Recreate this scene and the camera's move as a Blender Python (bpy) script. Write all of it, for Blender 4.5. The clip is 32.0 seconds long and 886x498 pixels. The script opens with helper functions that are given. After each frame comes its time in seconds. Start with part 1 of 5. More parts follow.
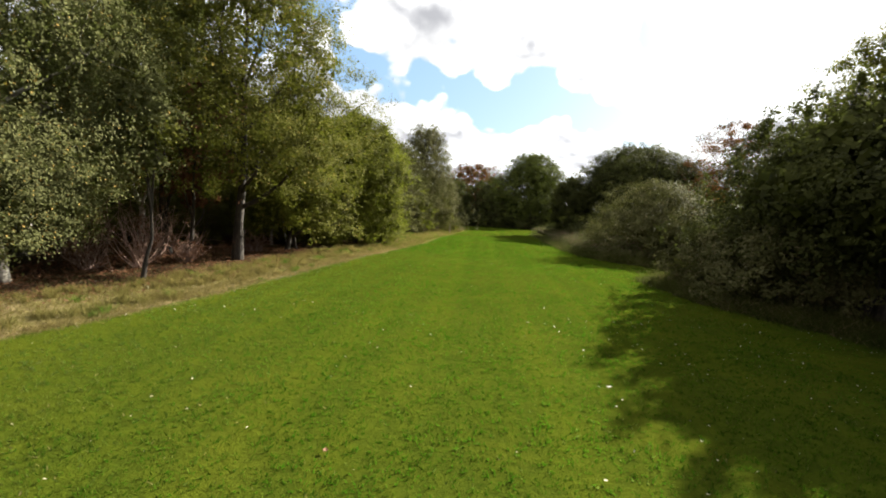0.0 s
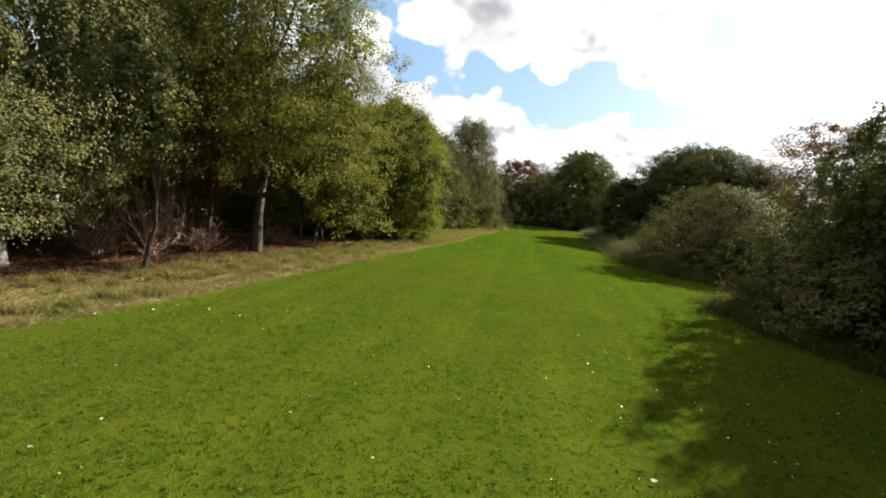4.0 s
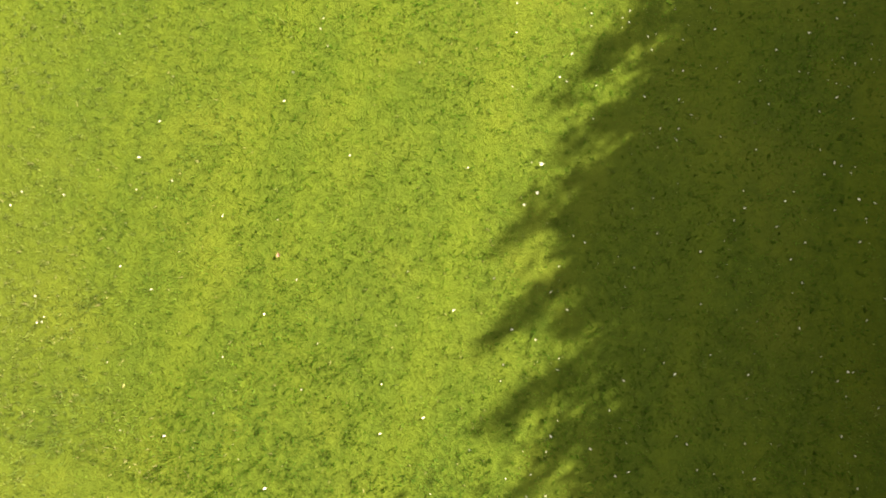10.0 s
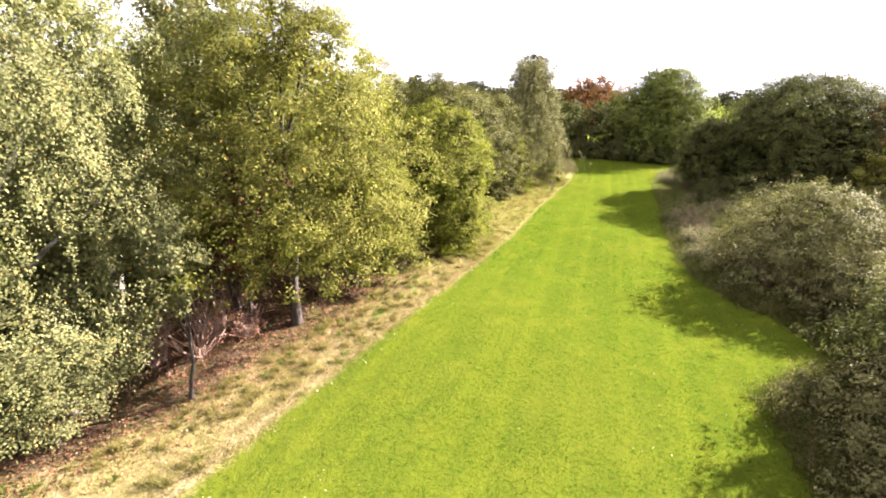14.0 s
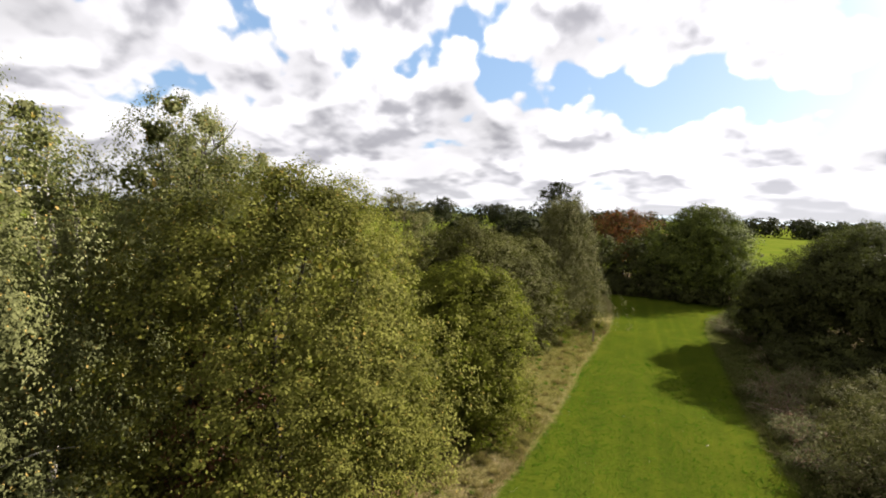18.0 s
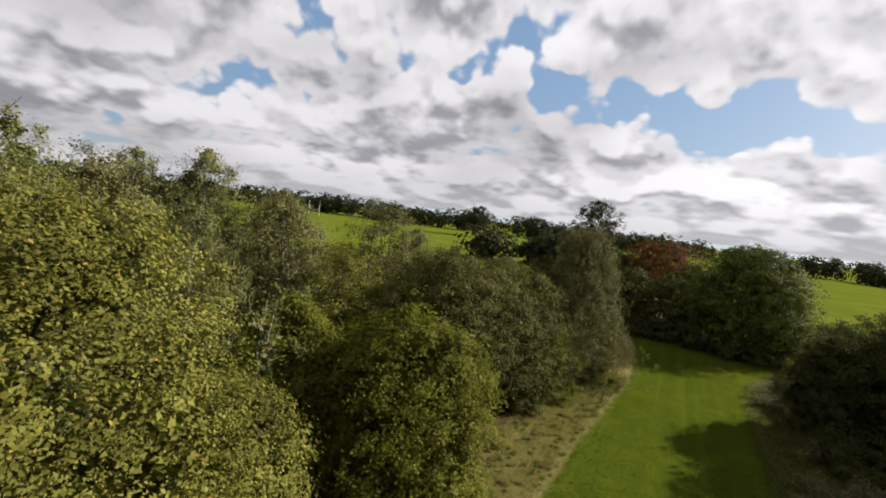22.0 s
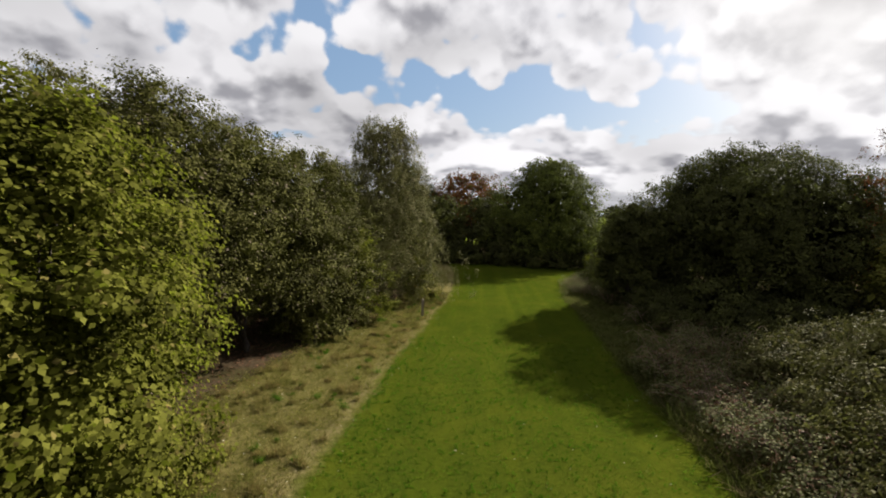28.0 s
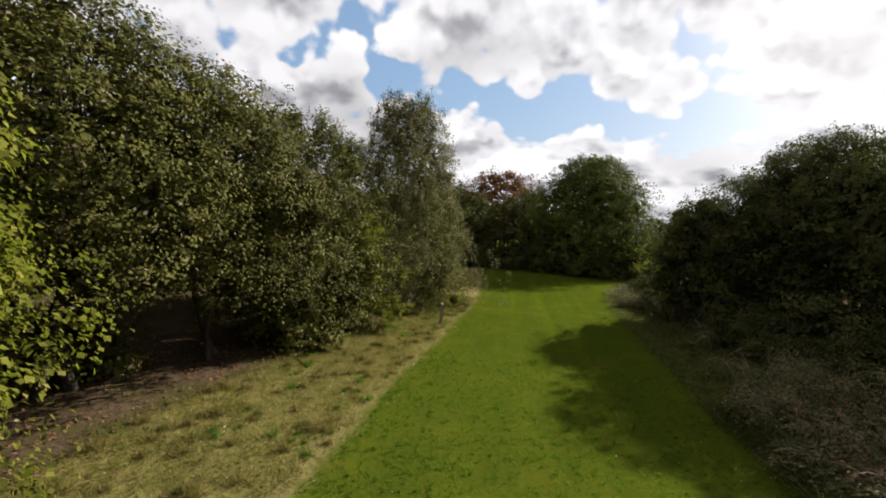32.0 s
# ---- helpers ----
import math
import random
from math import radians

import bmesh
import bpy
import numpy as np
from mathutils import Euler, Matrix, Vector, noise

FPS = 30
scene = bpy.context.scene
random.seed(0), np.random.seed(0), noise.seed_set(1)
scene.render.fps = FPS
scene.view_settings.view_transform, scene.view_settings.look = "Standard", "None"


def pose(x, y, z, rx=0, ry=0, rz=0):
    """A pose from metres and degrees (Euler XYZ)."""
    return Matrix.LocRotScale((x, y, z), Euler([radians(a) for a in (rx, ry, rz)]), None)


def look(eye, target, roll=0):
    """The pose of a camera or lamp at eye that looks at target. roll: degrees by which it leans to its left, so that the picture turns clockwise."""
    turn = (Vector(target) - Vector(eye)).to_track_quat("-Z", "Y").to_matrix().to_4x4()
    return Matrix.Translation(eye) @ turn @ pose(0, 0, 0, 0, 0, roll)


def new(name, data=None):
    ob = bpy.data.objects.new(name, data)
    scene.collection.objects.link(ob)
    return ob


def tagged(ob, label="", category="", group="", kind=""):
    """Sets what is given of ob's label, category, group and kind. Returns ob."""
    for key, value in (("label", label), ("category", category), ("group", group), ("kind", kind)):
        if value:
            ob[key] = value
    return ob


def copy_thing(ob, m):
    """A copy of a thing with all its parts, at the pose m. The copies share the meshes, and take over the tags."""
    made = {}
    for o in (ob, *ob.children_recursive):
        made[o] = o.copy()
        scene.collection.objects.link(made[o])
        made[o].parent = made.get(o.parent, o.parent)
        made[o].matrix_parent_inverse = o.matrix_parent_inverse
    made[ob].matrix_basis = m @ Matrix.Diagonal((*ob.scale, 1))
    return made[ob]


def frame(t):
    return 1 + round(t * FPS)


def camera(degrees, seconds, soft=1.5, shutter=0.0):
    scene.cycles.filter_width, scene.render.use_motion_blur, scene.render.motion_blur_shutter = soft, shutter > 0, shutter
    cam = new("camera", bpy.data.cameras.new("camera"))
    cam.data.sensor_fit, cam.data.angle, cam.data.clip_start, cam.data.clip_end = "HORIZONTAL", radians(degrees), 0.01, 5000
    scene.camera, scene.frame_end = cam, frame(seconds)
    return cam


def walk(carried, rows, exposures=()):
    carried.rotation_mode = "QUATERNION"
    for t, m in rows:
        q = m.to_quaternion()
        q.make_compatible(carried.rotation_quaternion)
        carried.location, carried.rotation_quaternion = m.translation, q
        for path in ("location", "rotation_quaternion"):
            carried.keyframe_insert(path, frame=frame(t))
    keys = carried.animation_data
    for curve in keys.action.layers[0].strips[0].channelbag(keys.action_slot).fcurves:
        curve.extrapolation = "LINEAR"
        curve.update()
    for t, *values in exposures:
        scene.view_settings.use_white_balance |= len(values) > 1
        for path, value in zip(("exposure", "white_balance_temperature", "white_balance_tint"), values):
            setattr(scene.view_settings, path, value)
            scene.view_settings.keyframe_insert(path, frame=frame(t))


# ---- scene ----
cam = camera(89.7, 32.0, 1.9)

PATH = [
    (0, (0.212, 0.362, 1.811), (0.037, 2.346, 1.637), 2.9),
    (0.5, (0.24, 0.484, 1.692), (0.031, 2.471, 1.596), 3.4),
    (1, (0.274, 0.625, 1.567), (0.045, 2.611, 1.497), 3.8),
    (1.5, (0.285, 0.767, 1.465), (0.072, 2.75, 1.314), 4.2),
    (2, (0.316, 0.845, 1.505), (0.108, 2.832, 1.397), 5.0),
    (2.5, (0.356, 1.015, 1.575), (0.117, 2.998, 1.474), 5.4),
    (4.5, (0.536, 1.786, 2.096), (0.147, 3.714, 1.734), 5.4),
    (5, (0.455, 1.824, 2.25), (0.144, 3.66, 1.519), 6.4),
    (5.5, (0.524, 1.824, 2.554), (0.253, 3.467, 1.447), 5.8),
    (6, (0.492, 2.047, 2.879), (0.3, 3.326, 1.353), 5.8),
    (6.5, (0.493, 2.139, 2.991), (0.373, 3.082, 1.231), 6.3),
    (7, (0.597, 2.419, 3.279), (0.447, 3.288, 1.484), 4.4),
    (7.5, (0.622, 2.636, 3.631), (0.448, 3.46, 1.817), 3.2),
    (8, (0.679, 2.705, 3.853), (0.543, 3.385, 1.977), 3.6),
    (8.5, (0.762, 2.815, 4.096), (0.647, 3.357, 2.174), 2.9),
    (9, (0.831, 2.952, 4.329), (0.741, 3.367, 2.375), 2.4),
    (9.5, (0.897, 3.156, 4.544), (0.825, 3.458, 2.568), 1.5),
    (10, (0.999, 3.291, 4.748), (0.933, 3.532, 2.763), 0.2),
    (10.5, (1.114, 3.335, 4.916), (1.041, 3.572, 2.932), -0.8),
    (11, (1.195, 3.515, 5.112), (1.111, 3.758, 3.129), -1.9),
    (11.5, (1.242, 3.734, 5.399), (1.123, 4.022, 3.424), -4.4),
    (12, (1.309, 3.674, 5.694), (1.073, 4.21, 3.782), -4.7),
    (12.5, (1.401, 3.62, 5.954), (1.024, 4.468, 4.182), -4.2),
    (13, (1.24, 3.609, 6.07), (0.791, 4.822, 4.544), 0.1),
    (13.5, (1.149, 3.598, 6.354), (0.59, 5.116, 5.178), 0.5),
    (14, (1.02, 3.344, 6.49), (0.378, 5.121, 5.834), 0.8),
    (14.5, (0.998, 3.021, 6.686), (0.317, 4.889, 6.468), 1.8),
    (16.5, (0.484, 4.095, 7.399), (-0.317, 5.911, 7.151), 0.1),
    (17, (0.035, 4.722, 7.636), (-0.749, 6.554, 7.473), 0.9),
    (17.5, (-0.253, 5.774, 7.863), (-1.038, 7.608, 7.724), 1.5),
    (18, (-0.486, 6.327, 7.945), (-1.269, 8.159, 7.778), 2.1),
    (18.5, (-0.606, 6.751, 7.969), (-1.392, 8.579, 7.77), 3.0),
    (19, (-0.631, 7.405, 7.974), (-1.43, 9.224, 7.75), 3.5),
    (19.5, (-0.746, 8.211, 8.018), (-1.55, 10.026, 7.778), 3.4),
    (20, (-0.718, 8.987, 8.14), (-1.534, 10.794, 7.876), 3.2),
    (20.5, (-0.364, 9.404, 8.261), (-1.215, 11.192, 7.981), 4.0),
    (21, (-0.073, 9.836, 8.402), (-0.96, 11.611, 8.15), 5.0),
    (21.5, (0.075, 10.47, 8.663), (-0.841, 12.238, 8.47), 6.2),
    (22, (0.132, 11.095, 8.925), (-0.804, 12.856, 8.771), 7.1),
    (22.5, (0.096, 11.7, 9.191), (-0.848, 13.456, 9.027), 7.7),
    (23, (0.136, 12.295, 9.077), (-0.795, 14.063, 8.996), 7.2),
    (23.5, (0.02, 12.72, 9.057), (-0.853, 14.519, 9.003), 7.1),
    (24, (0.0, 12.676, 8.733), (-0.764, 14.523, 8.665), 5.6),
    (24.5, (0.116, 12.788, 8.318), (-0.496, 14.69, 8.229), 4.0),
    (25, (-0.001, 13.432, 7.794), (-0.395, 15.39, 7.677), 3.5),
    (25.5, (-0.172, 13.922, 7.15), (-0.416, 15.9, 6.99), 3.8),
    (26, (-0.141, 14.477, 6.722), (-0.298, 16.46, 6.515), 3.1),
    (26.5, (-0.123, 15.049, 6.261), (-0.263, 17.032, 6.041), 1.9),
    (28.5, (-0.047, 17.686, 4.075), (-0.224, 19.672, 3.911), 2.0),
    (29, (-0.102, 18.243, 3.58), (-0.308, 20.224, 3.404), 3.5),
    (29.5, (-0.015, 18.652, 3.022), (-0.301, 20.625, 2.861), 3.0),
    (30, (-0.011, 19.135, 2.873), (-0.365, 21.086, 2.609), 2.6),
    (30.5, (-0.086, 19.532, 2.951), (-0.38, 21.489, 2.663), 3.0),
    (31, (-0.154, 19.948, 3.11), (-0.43, 21.921, 2.934), 3.3),
    (31.5, (-0.182, 20.24, 3.502), (-0.45, 22.216, 3.351), 4.0),
    (32, (-0.133, 20.453, 3.835), (-0.438, 22.424, 3.688), 3.7),
]
walk(cam, [(t, look(eye, target, roll)) for t, eye, target, roll in PATH],
     ((0.0, 2.55, 6500, 7), (4.5, 2.4, 6500, 7), (5.5, 2.3, 6500, 7), (6.2, 2.58, 6500, 8), (7.0, 3.24, 6500, 10), (8.0, 3.55, 6500, 10), (9.0, 3.7, 6500, 11), (12.0, 3.85, 6500, 14),
      (13.0, 4.1, 6350, 23), (14.5, 4.15, 6350, 22), (15.3, 3.0, 6400, 14), (16.5, 2.55, 6450, 12), (19.0, 2.15, 6450, 12), (23.0, 1.72, 6450, 12), (26.0, 1.7, 6450, 11), (29.0, 1.85, 6450, 11), (32.0, 1.95, 6450, 11)))


# ---- sky, sun ----
SUN_AZ, SUN_EL = radians(-40), radians(28.0)   # azimuth to the left of +y
SUN_DIR = Vector((-math.sin(SUN_AZ) * math.cos(SUN_EL), math.cos(SUN_AZ) * math.cos(SUN_EL), math.sin(SUN_EL)))
sun = new("sun", bpy.data.lights.new("sun", "SUN"))
sun.data.energy, sun.data.angle, sun.data.color = 4.2, radians(0.6), (1.0, 0.93, 0.8)
sun.matrix_world = look(SUN_DIR * 60, (0, 0, 0))


class Nodes:
    """A small builder for node trees."""

    def __init__(self, tree):
        self.tree = tree
        tree.nodes.clear()

    def add(self, kind):
        return self.tree.nodes.new(kind)

    def put(self, socket, value):
        if isinstance(value, bpy.types.NodeSocket):
            self.tree.links.new(value, socket)
        else:
            socket.default_value = value

    def math(self, op, a, b=0.0, c=0.0, clamp=False):
        n = self.add("ShaderNodeMath")
        n.operation, n.use_clamp = op, clamp
        for s, v in zip(n.inputs, (a, b, c)):
            self.put(s, v)
        return n.outputs[0]

    def vmath(self, op, a, b=(0, 0, 0)):
        n = self.add("ShaderNodeVectorMath")
        n.operation = op
        self.put(n.inputs[0], a)
        self.put(n.inputs[1], b)
        return n.outputs["Value"] if op in ("DOT_PRODUCT", "LENGTH") else n.outputs[0]

    def noise(self, where, scale, detail=4.0, rough=0.55, warp=0.0):
        n = self.add("ShaderNodeTexNoise")
        self.put(n.inputs["Vector"], where)
        n.inputs["Scale"].default_value, n.inputs["Detail"].default_value = scale, detail
        n.inputs["Roughness"].default_value, n.inputs["Distortion"].default_value = rough, warp
        return n.outputs["Fac"]

    def ramp(self, fac, lo, hi, a=0.0, b=1.0):
        n = self.add("ShaderNodeMapRange")
        n.interpolation_type = "SMOOTHSTEP"
        for s, v in zip(n.inputs, (fac, lo, hi, a, b)):
            self.put(s, v)
        return n.outputs[0]

    def mix(self, fac, a, b):
        n = self.add("ShaderNodeMix")
        n.data_type = "RGBA"
        for s, v in ((n.inputs[0], fac), (n.inputs[6], a), (n.inputs[7], b)):
            self.put(s, (*v, 1.0) if isinstance(v, tuple) and len(v) == 3 else v)
        return n.outputs[2]

    def tint(self, color, k):
        """The colour times a number."""
        n = self.add("ShaderNodeMix")
        n.data_type, n.blend_type = "RGBA", "MULTIPLY"
        n.inputs[0].default_value = 1.0
        self.put(n.inputs[6], color)
        c = self.add("ShaderNodeCombineColor")
        for s in c.inputs:
            self.put(s, k)
        self.tree.links.new(c.outputs[0], n.inputs[7])
        return n.outputs[2]


def build_world():
    world = bpy.data.worlds.new("sky")
    scene.world = world
    world.use_nodes = True
    n = Nodes(world.node_tree)
    way = n.add("ShaderNodeTexCoord").outputs["Generated"]
    sky = n.add("ShaderNodeTexSky")
    sky.sky_type, sky.sun_disc = "NISHITA", False
    sky.sun_elevation, sky.sun_rotation = SUN_EL, -SUN_AZ
    sky.altitude, sky.air_density, sky.dust_density, sky.ozone_density = 60.0, 1.2, 1.5, 2.0
    part = n.add("ShaderNodeSeparateXYZ")
    n.put(part.inputs[0], way)
    x, y, z = part.outputs
    up = n.math("MAXIMUM", z, 0.0)
    # heaped clouds: billows in rows that close up towards the horizon
    az = n.math("ARCTAN2", n.math("MULTIPLY", x, -1.0), y)
    el = n.math("ARCSINE", z)
    wave = n.math("MULTIPLY", n.math("SINE", n.math("MULTIPLY", az, 5.0)), radians(1.2))
    da = n.math("DIVIDE", n.math("SUBTRACT", az, radians(6)), radians(33))
    de = n.math("DIVIDE", n.math("SUBTRACT", n.math("SUBTRACT", el, n.math("ADD", wave, n.math("MULTIPLY", az, 0.07))), radians(14.0)), radians(3.0))
    gap = n.math("EXPONENT", n.math("MULTIPLY", n.math("ADD", n.math("MULTIPLY", da, da), n.math("MULTIPLY", de, de)), -1.0))

    def cover_at(lift, detail):
        rise = n.math("ADD", up, lift)
        row = n.math("MULTIPLY", n.math("LOGARITHM", n.math("ADD", rise, 0.1), 2.718), 0.45)
        spot = n.add("ShaderNodeCombineXYZ")
        for s, v in zip(spot.inputs, (x, y, row)):
            n.put(s, v)
        big = n.noise(spot.outputs[0], 2.7, 2.0, 0.5, 0.0)
        puff = n.noise(spot.outputs[0], 8.0, detail, 0.56, 0.0)
        heap = n.add("ShaderNodeTexVoronoi")
        heap.feature = "SMOOTH_F1"
        n.put(heap.inputs["Vector"], spot.outputs[0])
        heap.inputs["Scale"].default_value, heap.inputs["Detail"].default_value = 9.0, 2.0
        heap.inputs["Smoothness"].default_value = 0.35
        ball = n.math("SUBTRACT", 0.62, heap.outputs["Distance"])
        total = n.math("ADD", n.math("MULTIPLY", big, 0.42), n.math("MULTIPLY", puff, 0.3))
        total = n.math("ADD", total, n.math("MULTIPLY", ball, 0.34))
        return n.math("SUBTRACT", total, n.math("MULTIPLY", gap, 0.31))

    def mass_at(lift):
        """The broad heaps alone, for their lit tops and grey bases."""
        rise = n.math("ADD", up, lift)
        row = n.math("MULTIPLY", n.math("LOGARITHM", n.math("ADD", rise, 0.1), 2.718), 0.45)
        spot = n.add("ShaderNodeCombineXYZ")
        for s, v in zip(spot.inputs, (x, y, row)):
            n.put(s, v)
        heap = n.add("ShaderNodeTexVoronoi")
        heap.feature = "SMOOTH_F1"
        n.put(heap.inputs["Vector"], spot.outputs[0])
        heap.inputs["Scale"].default_value, heap.inputs["Smoothness"].default_value = 7.0, 0.6
        return n.math("SUBTRACT", n.math("MULTIPLY", n.noise(spot.outputs[0], 4.5, 4.0, 0.5), 0.75), n.math("MULTIPLY", heap.outputs["Distance"], 0.55))

    cover = n.math("ADD", cover_at(0.0, 6.0), n.ramp(z, 0.04, 0.22, 0.09, 0.025))
    mask = n.ramp(cover, 0.12, 0.185)
    # bright where the heaps thin upwards, grey at the bases and in thick cloud
    slope = n.math("SUBTRACT", mass_at(0.03), mass_at(-0.012))
    slope = n.math("ADD", n.math("MULTIPLY", slope, 0.55), n.math("MULTIPLY", n.math("SUBTRACT", cover_at(0.03, 6.0), cover_at(-0.004, 6.0)), 1.3))
    base = n.ramp(slope, -0.13, 0.13)
    thick = n.ramp(cover, 0.2, 0.36)
    grey = n.math("MULTIPLY", base, n.math("ADD", n.math("MULTIPLY", thick, 0.7), 0.3))
    cloud = n.mix(grey, (3.65, 3.6, 3.64), (1.5, 1.49, 1.6))
    deep = n.noise(n.vmath("MULTIPLY", way, (1.0, 1.0, 2.0)), 2.2, 3.0, 0.5)
    cloud = n.tint(cloud, n.ramp(deep, 0.42, 0.68, 1.04, 0.72))
    toward = n.vmath("DOT_PRODUCT", way, tuple(SUN_DIR))
    cloud = n.tint(cloud, n.ramp(toward, 0.3, 0.92, 0.76, 0.95))
    blue = n.mix(0.55, n.tint(sky.outputs[0], 0.38), (0.85, 1.4, 2.2))
    out = n.mix(mask, blue, cloud)
    # pale haze at the horizon, and the bright veil round the sun
    haze = n.ramp(z, 0.0, 0.11, 0.6, 0.0)
    out = n.mix(haze, out, (2.05, 2.06, 2.1))
    veil = n.ramp(toward, 0.92, 0.998, 0.0, 0.6)
    out = n.mix(veil, out, (3.6, 3.5, 3.35))
    back = n.add("ShaderNodeBackground")
    back.inputs["Strength"].default_value = 0.085
    n.put(back.inputs["Color"], out)
    n.put(n.add("ShaderNodeOutputWorld").inputs[0], back.outputs[0])


build_world()

# ---- materials ----


def material(name):
    m = bpy.data.materials.new(name)
    m.use_nodes = True
    n = Nodes(m.node_tree)
    return m, n


def finish(n, color, rough=0.8, bump=None, depth=0.02, spec=0.3, through_light=0.0, glow_color=None):
    bsdf = n.add("ShaderNodeBsdfPrincipled")
    n.put(bsdf.inputs["Base Color"], color)
    n.put(bsdf.inputs["Roughness"], rough)
    bsdf.inputs["Specular IOR Level"].default_value = spec
    if bump is not None:
        b = n.add("ShaderNodeBump")
        b.inputs["Strength"].default_value, b.inputs["Distance"].default_value = 0.8, depth
        n.put(b.inputs["Height"], bump)
        n.put(bsdf.inputs["Normal"], b.outputs[0])
    shader = bsdf.outputs[0]
    if through_light:
        t = n.add("ShaderNodeBsdfTranslucent")
        n.put(t.inputs["Color"], glow_color if glow_color is not None else color)
        mix = n.add("ShaderNodeMixShader")
        mix.inputs[0].default_value = through_light
        n.put(mix.inputs[1], shader)
        n.put(mix.inputs[2], t.outputs[0])
        shader = mix.outputs[0]
    n.put(n.add("ShaderNodeOutputMaterial").inputs[0], shader)


def leaf_material(name, dark, mid, light, odd=None, odd_share=0.0, rough=0.7, spec=0.02, thru=0.26, patch=0.9, glow=(1.22, 1.42, 0.85)):
    m, n = material(name)
    island = n.add("ShaderNodeNewGeometry").outputs["Random Per Island"]
    spot = n.add("ShaderNodeTexCoord").outputs["Object"]
    tone = n.noise(spot, patch, 3.0, 0.6)
    fac = n.math("ADD", n.math("MULTIPLY", island, 0.36), n.math("MULTIPLY", n.ramp(tone, 0.3, 0.7), 0.7))
    color = n.mix(n.ramp(fac, 0.1, 0.6), dark, mid)
    color = n.mix(n.ramp(fac, 0.55, 1.1), color, light)
    if odd:
        pick = n.math("FRACT", n.math("MULTIPLY", island, 37.7))
        color = n.mix(n.math("LESS_THAN", pick, odd_share), color, odd)
    finish(n, color, rough, spec=spec, through_light=thru, glow_color=n.vmath("MULTIPLY", color, glow))
    return m


def bark_material(name, base, crack, scale=14.0, pale=None):
    m, n = material(name)
    spot = n.add("ShaderNodeTexCoord").outputs["Object"]
    squash = n.vmath("MULTIPLY", spot, (1.0, 1.0, 0.25 if pale is None else 3.0))
    grain = n.noise(squash, scale, 6.0, 0.65, 0.3)
    color = n.mix(n.ramp(grain, 0.38, 0.62), crack, base)
    if pale:
        blot = n.noise(spot, 3.0, 4.0, 0.6)
        color = n.mix(n.ramp(blot, 0.56, 0.66), color, pale)
    finish(n, color, 0.85, grain, 0.02)
    return m


LEAF_ALDER = leaf_material("alder_leaf", (0.0416, 0.0417, 0.0094), (0.0919, 0.0906, 0.0188), (0.1509, 0.1458, 0.0337), (0.1828, 0.1337, 0.0314), 0.03)
LEAF_BIRCH = leaf_material("birch_leaf", (0.0518, 0.0547, 0.0228), (0.1012, 0.1036, 0.0418), (0.1579, 0.1560, 0.0765), (0.2374, 0.1658, 0.0523), 0.03, thru=0.3)
LEAF_HAZEL = leaf_material("hazel_leaf", (0.0356, 0.0373, 0.0062), (0.0859, 0.0887, 0.0134), (0.1531, 0.1552, 0.0287), (0.1543, 0.1303, 0.0376), 0.03, patch=1.4, thru=0.42)
LEAF_DULL = leaf_material("dark_glossy_leaf", (0.0265, 0.0265, 0.0072), (0.0565, 0.0565, 0.0138), (0.106, 0.103, 0.029), (0.1236, 0.1015, 0.0675), 0.04, rough=0.7, spec=0.02, thru=0.13)
LEAF_WILLOW = leaf_material("willow_leaf", (0.0460, 0.0445, 0.0159), (0.0919, 0.0870, 0.0335), (0.1482, 0.1372, 0.0636), (0.1658, 0.1386, 0.0719), 0.06, thru=0.16)
LEAF_OAK = leaf_material("oak_leaf", (0.0231, 0.0241, 0.0094), (0.0505, 0.0531, 0.0172), (0.0921, 0.0961, 0.0277), thru=0.22)
LEAF_DOME = leaf_material("maple_leaf", (0.0298, 0.0343, 0.0090), (0.0701, 0.0808, 0.0179), (0.1225, 0.1411, 0.0281), thru=0.16)
LEAF_COPPER = leaf_material("copper_leaf", (0.034, 0.017, 0.0075), (0.09, 0.04, 0.015), (0.16, 0.078, 0.026), (0.05, 0.056, 0.014), 0.2, glow=(1.4, 1.2, 1.0))
LEAF_BRAMBLE = leaf_material("bramble_leaf", (0.0375, 0.0400, 0.0150), (0.0875, 0.0900, 0.0363), (0.1812, 0.1775, 0.0875), (0.12, 0.074, 0.045), 0.12, patch=2.6, rough=0.8, spec=0.03)
LEAF_DRY = leaf_material("dead_leaf", (0.055, 0.026, 0.014), (0.125, 0.06, 0.034), (0.2, 0.115, 0.066), thru=0.2, glow=(1.3, 1.2, 1.0))
LEAF_FAR = leaf_material("distant_leaf", (0.017, 0.0186, 0.00936), (0.0291, 0.0318, 0.0135), (0.0425, 0.0464, 0.0187), patch=0.05, thru=0.15)
BARK = bark_material("brown_bark", (0.048, 0.038, 0.029), (0.016, 0.012, 0.01))
BARK_BIRCH = bark_material("birch_bark", (0.36, 0.33, 0.29), (0.08, 0.068, 0.056), 5.0, (0.05, 0.042, 0.037))
BARK_DEAD = bark_material("dead_twig", (0.3, 0.2, 0.16), (0.15, 0.095, 0.075), 20.0)


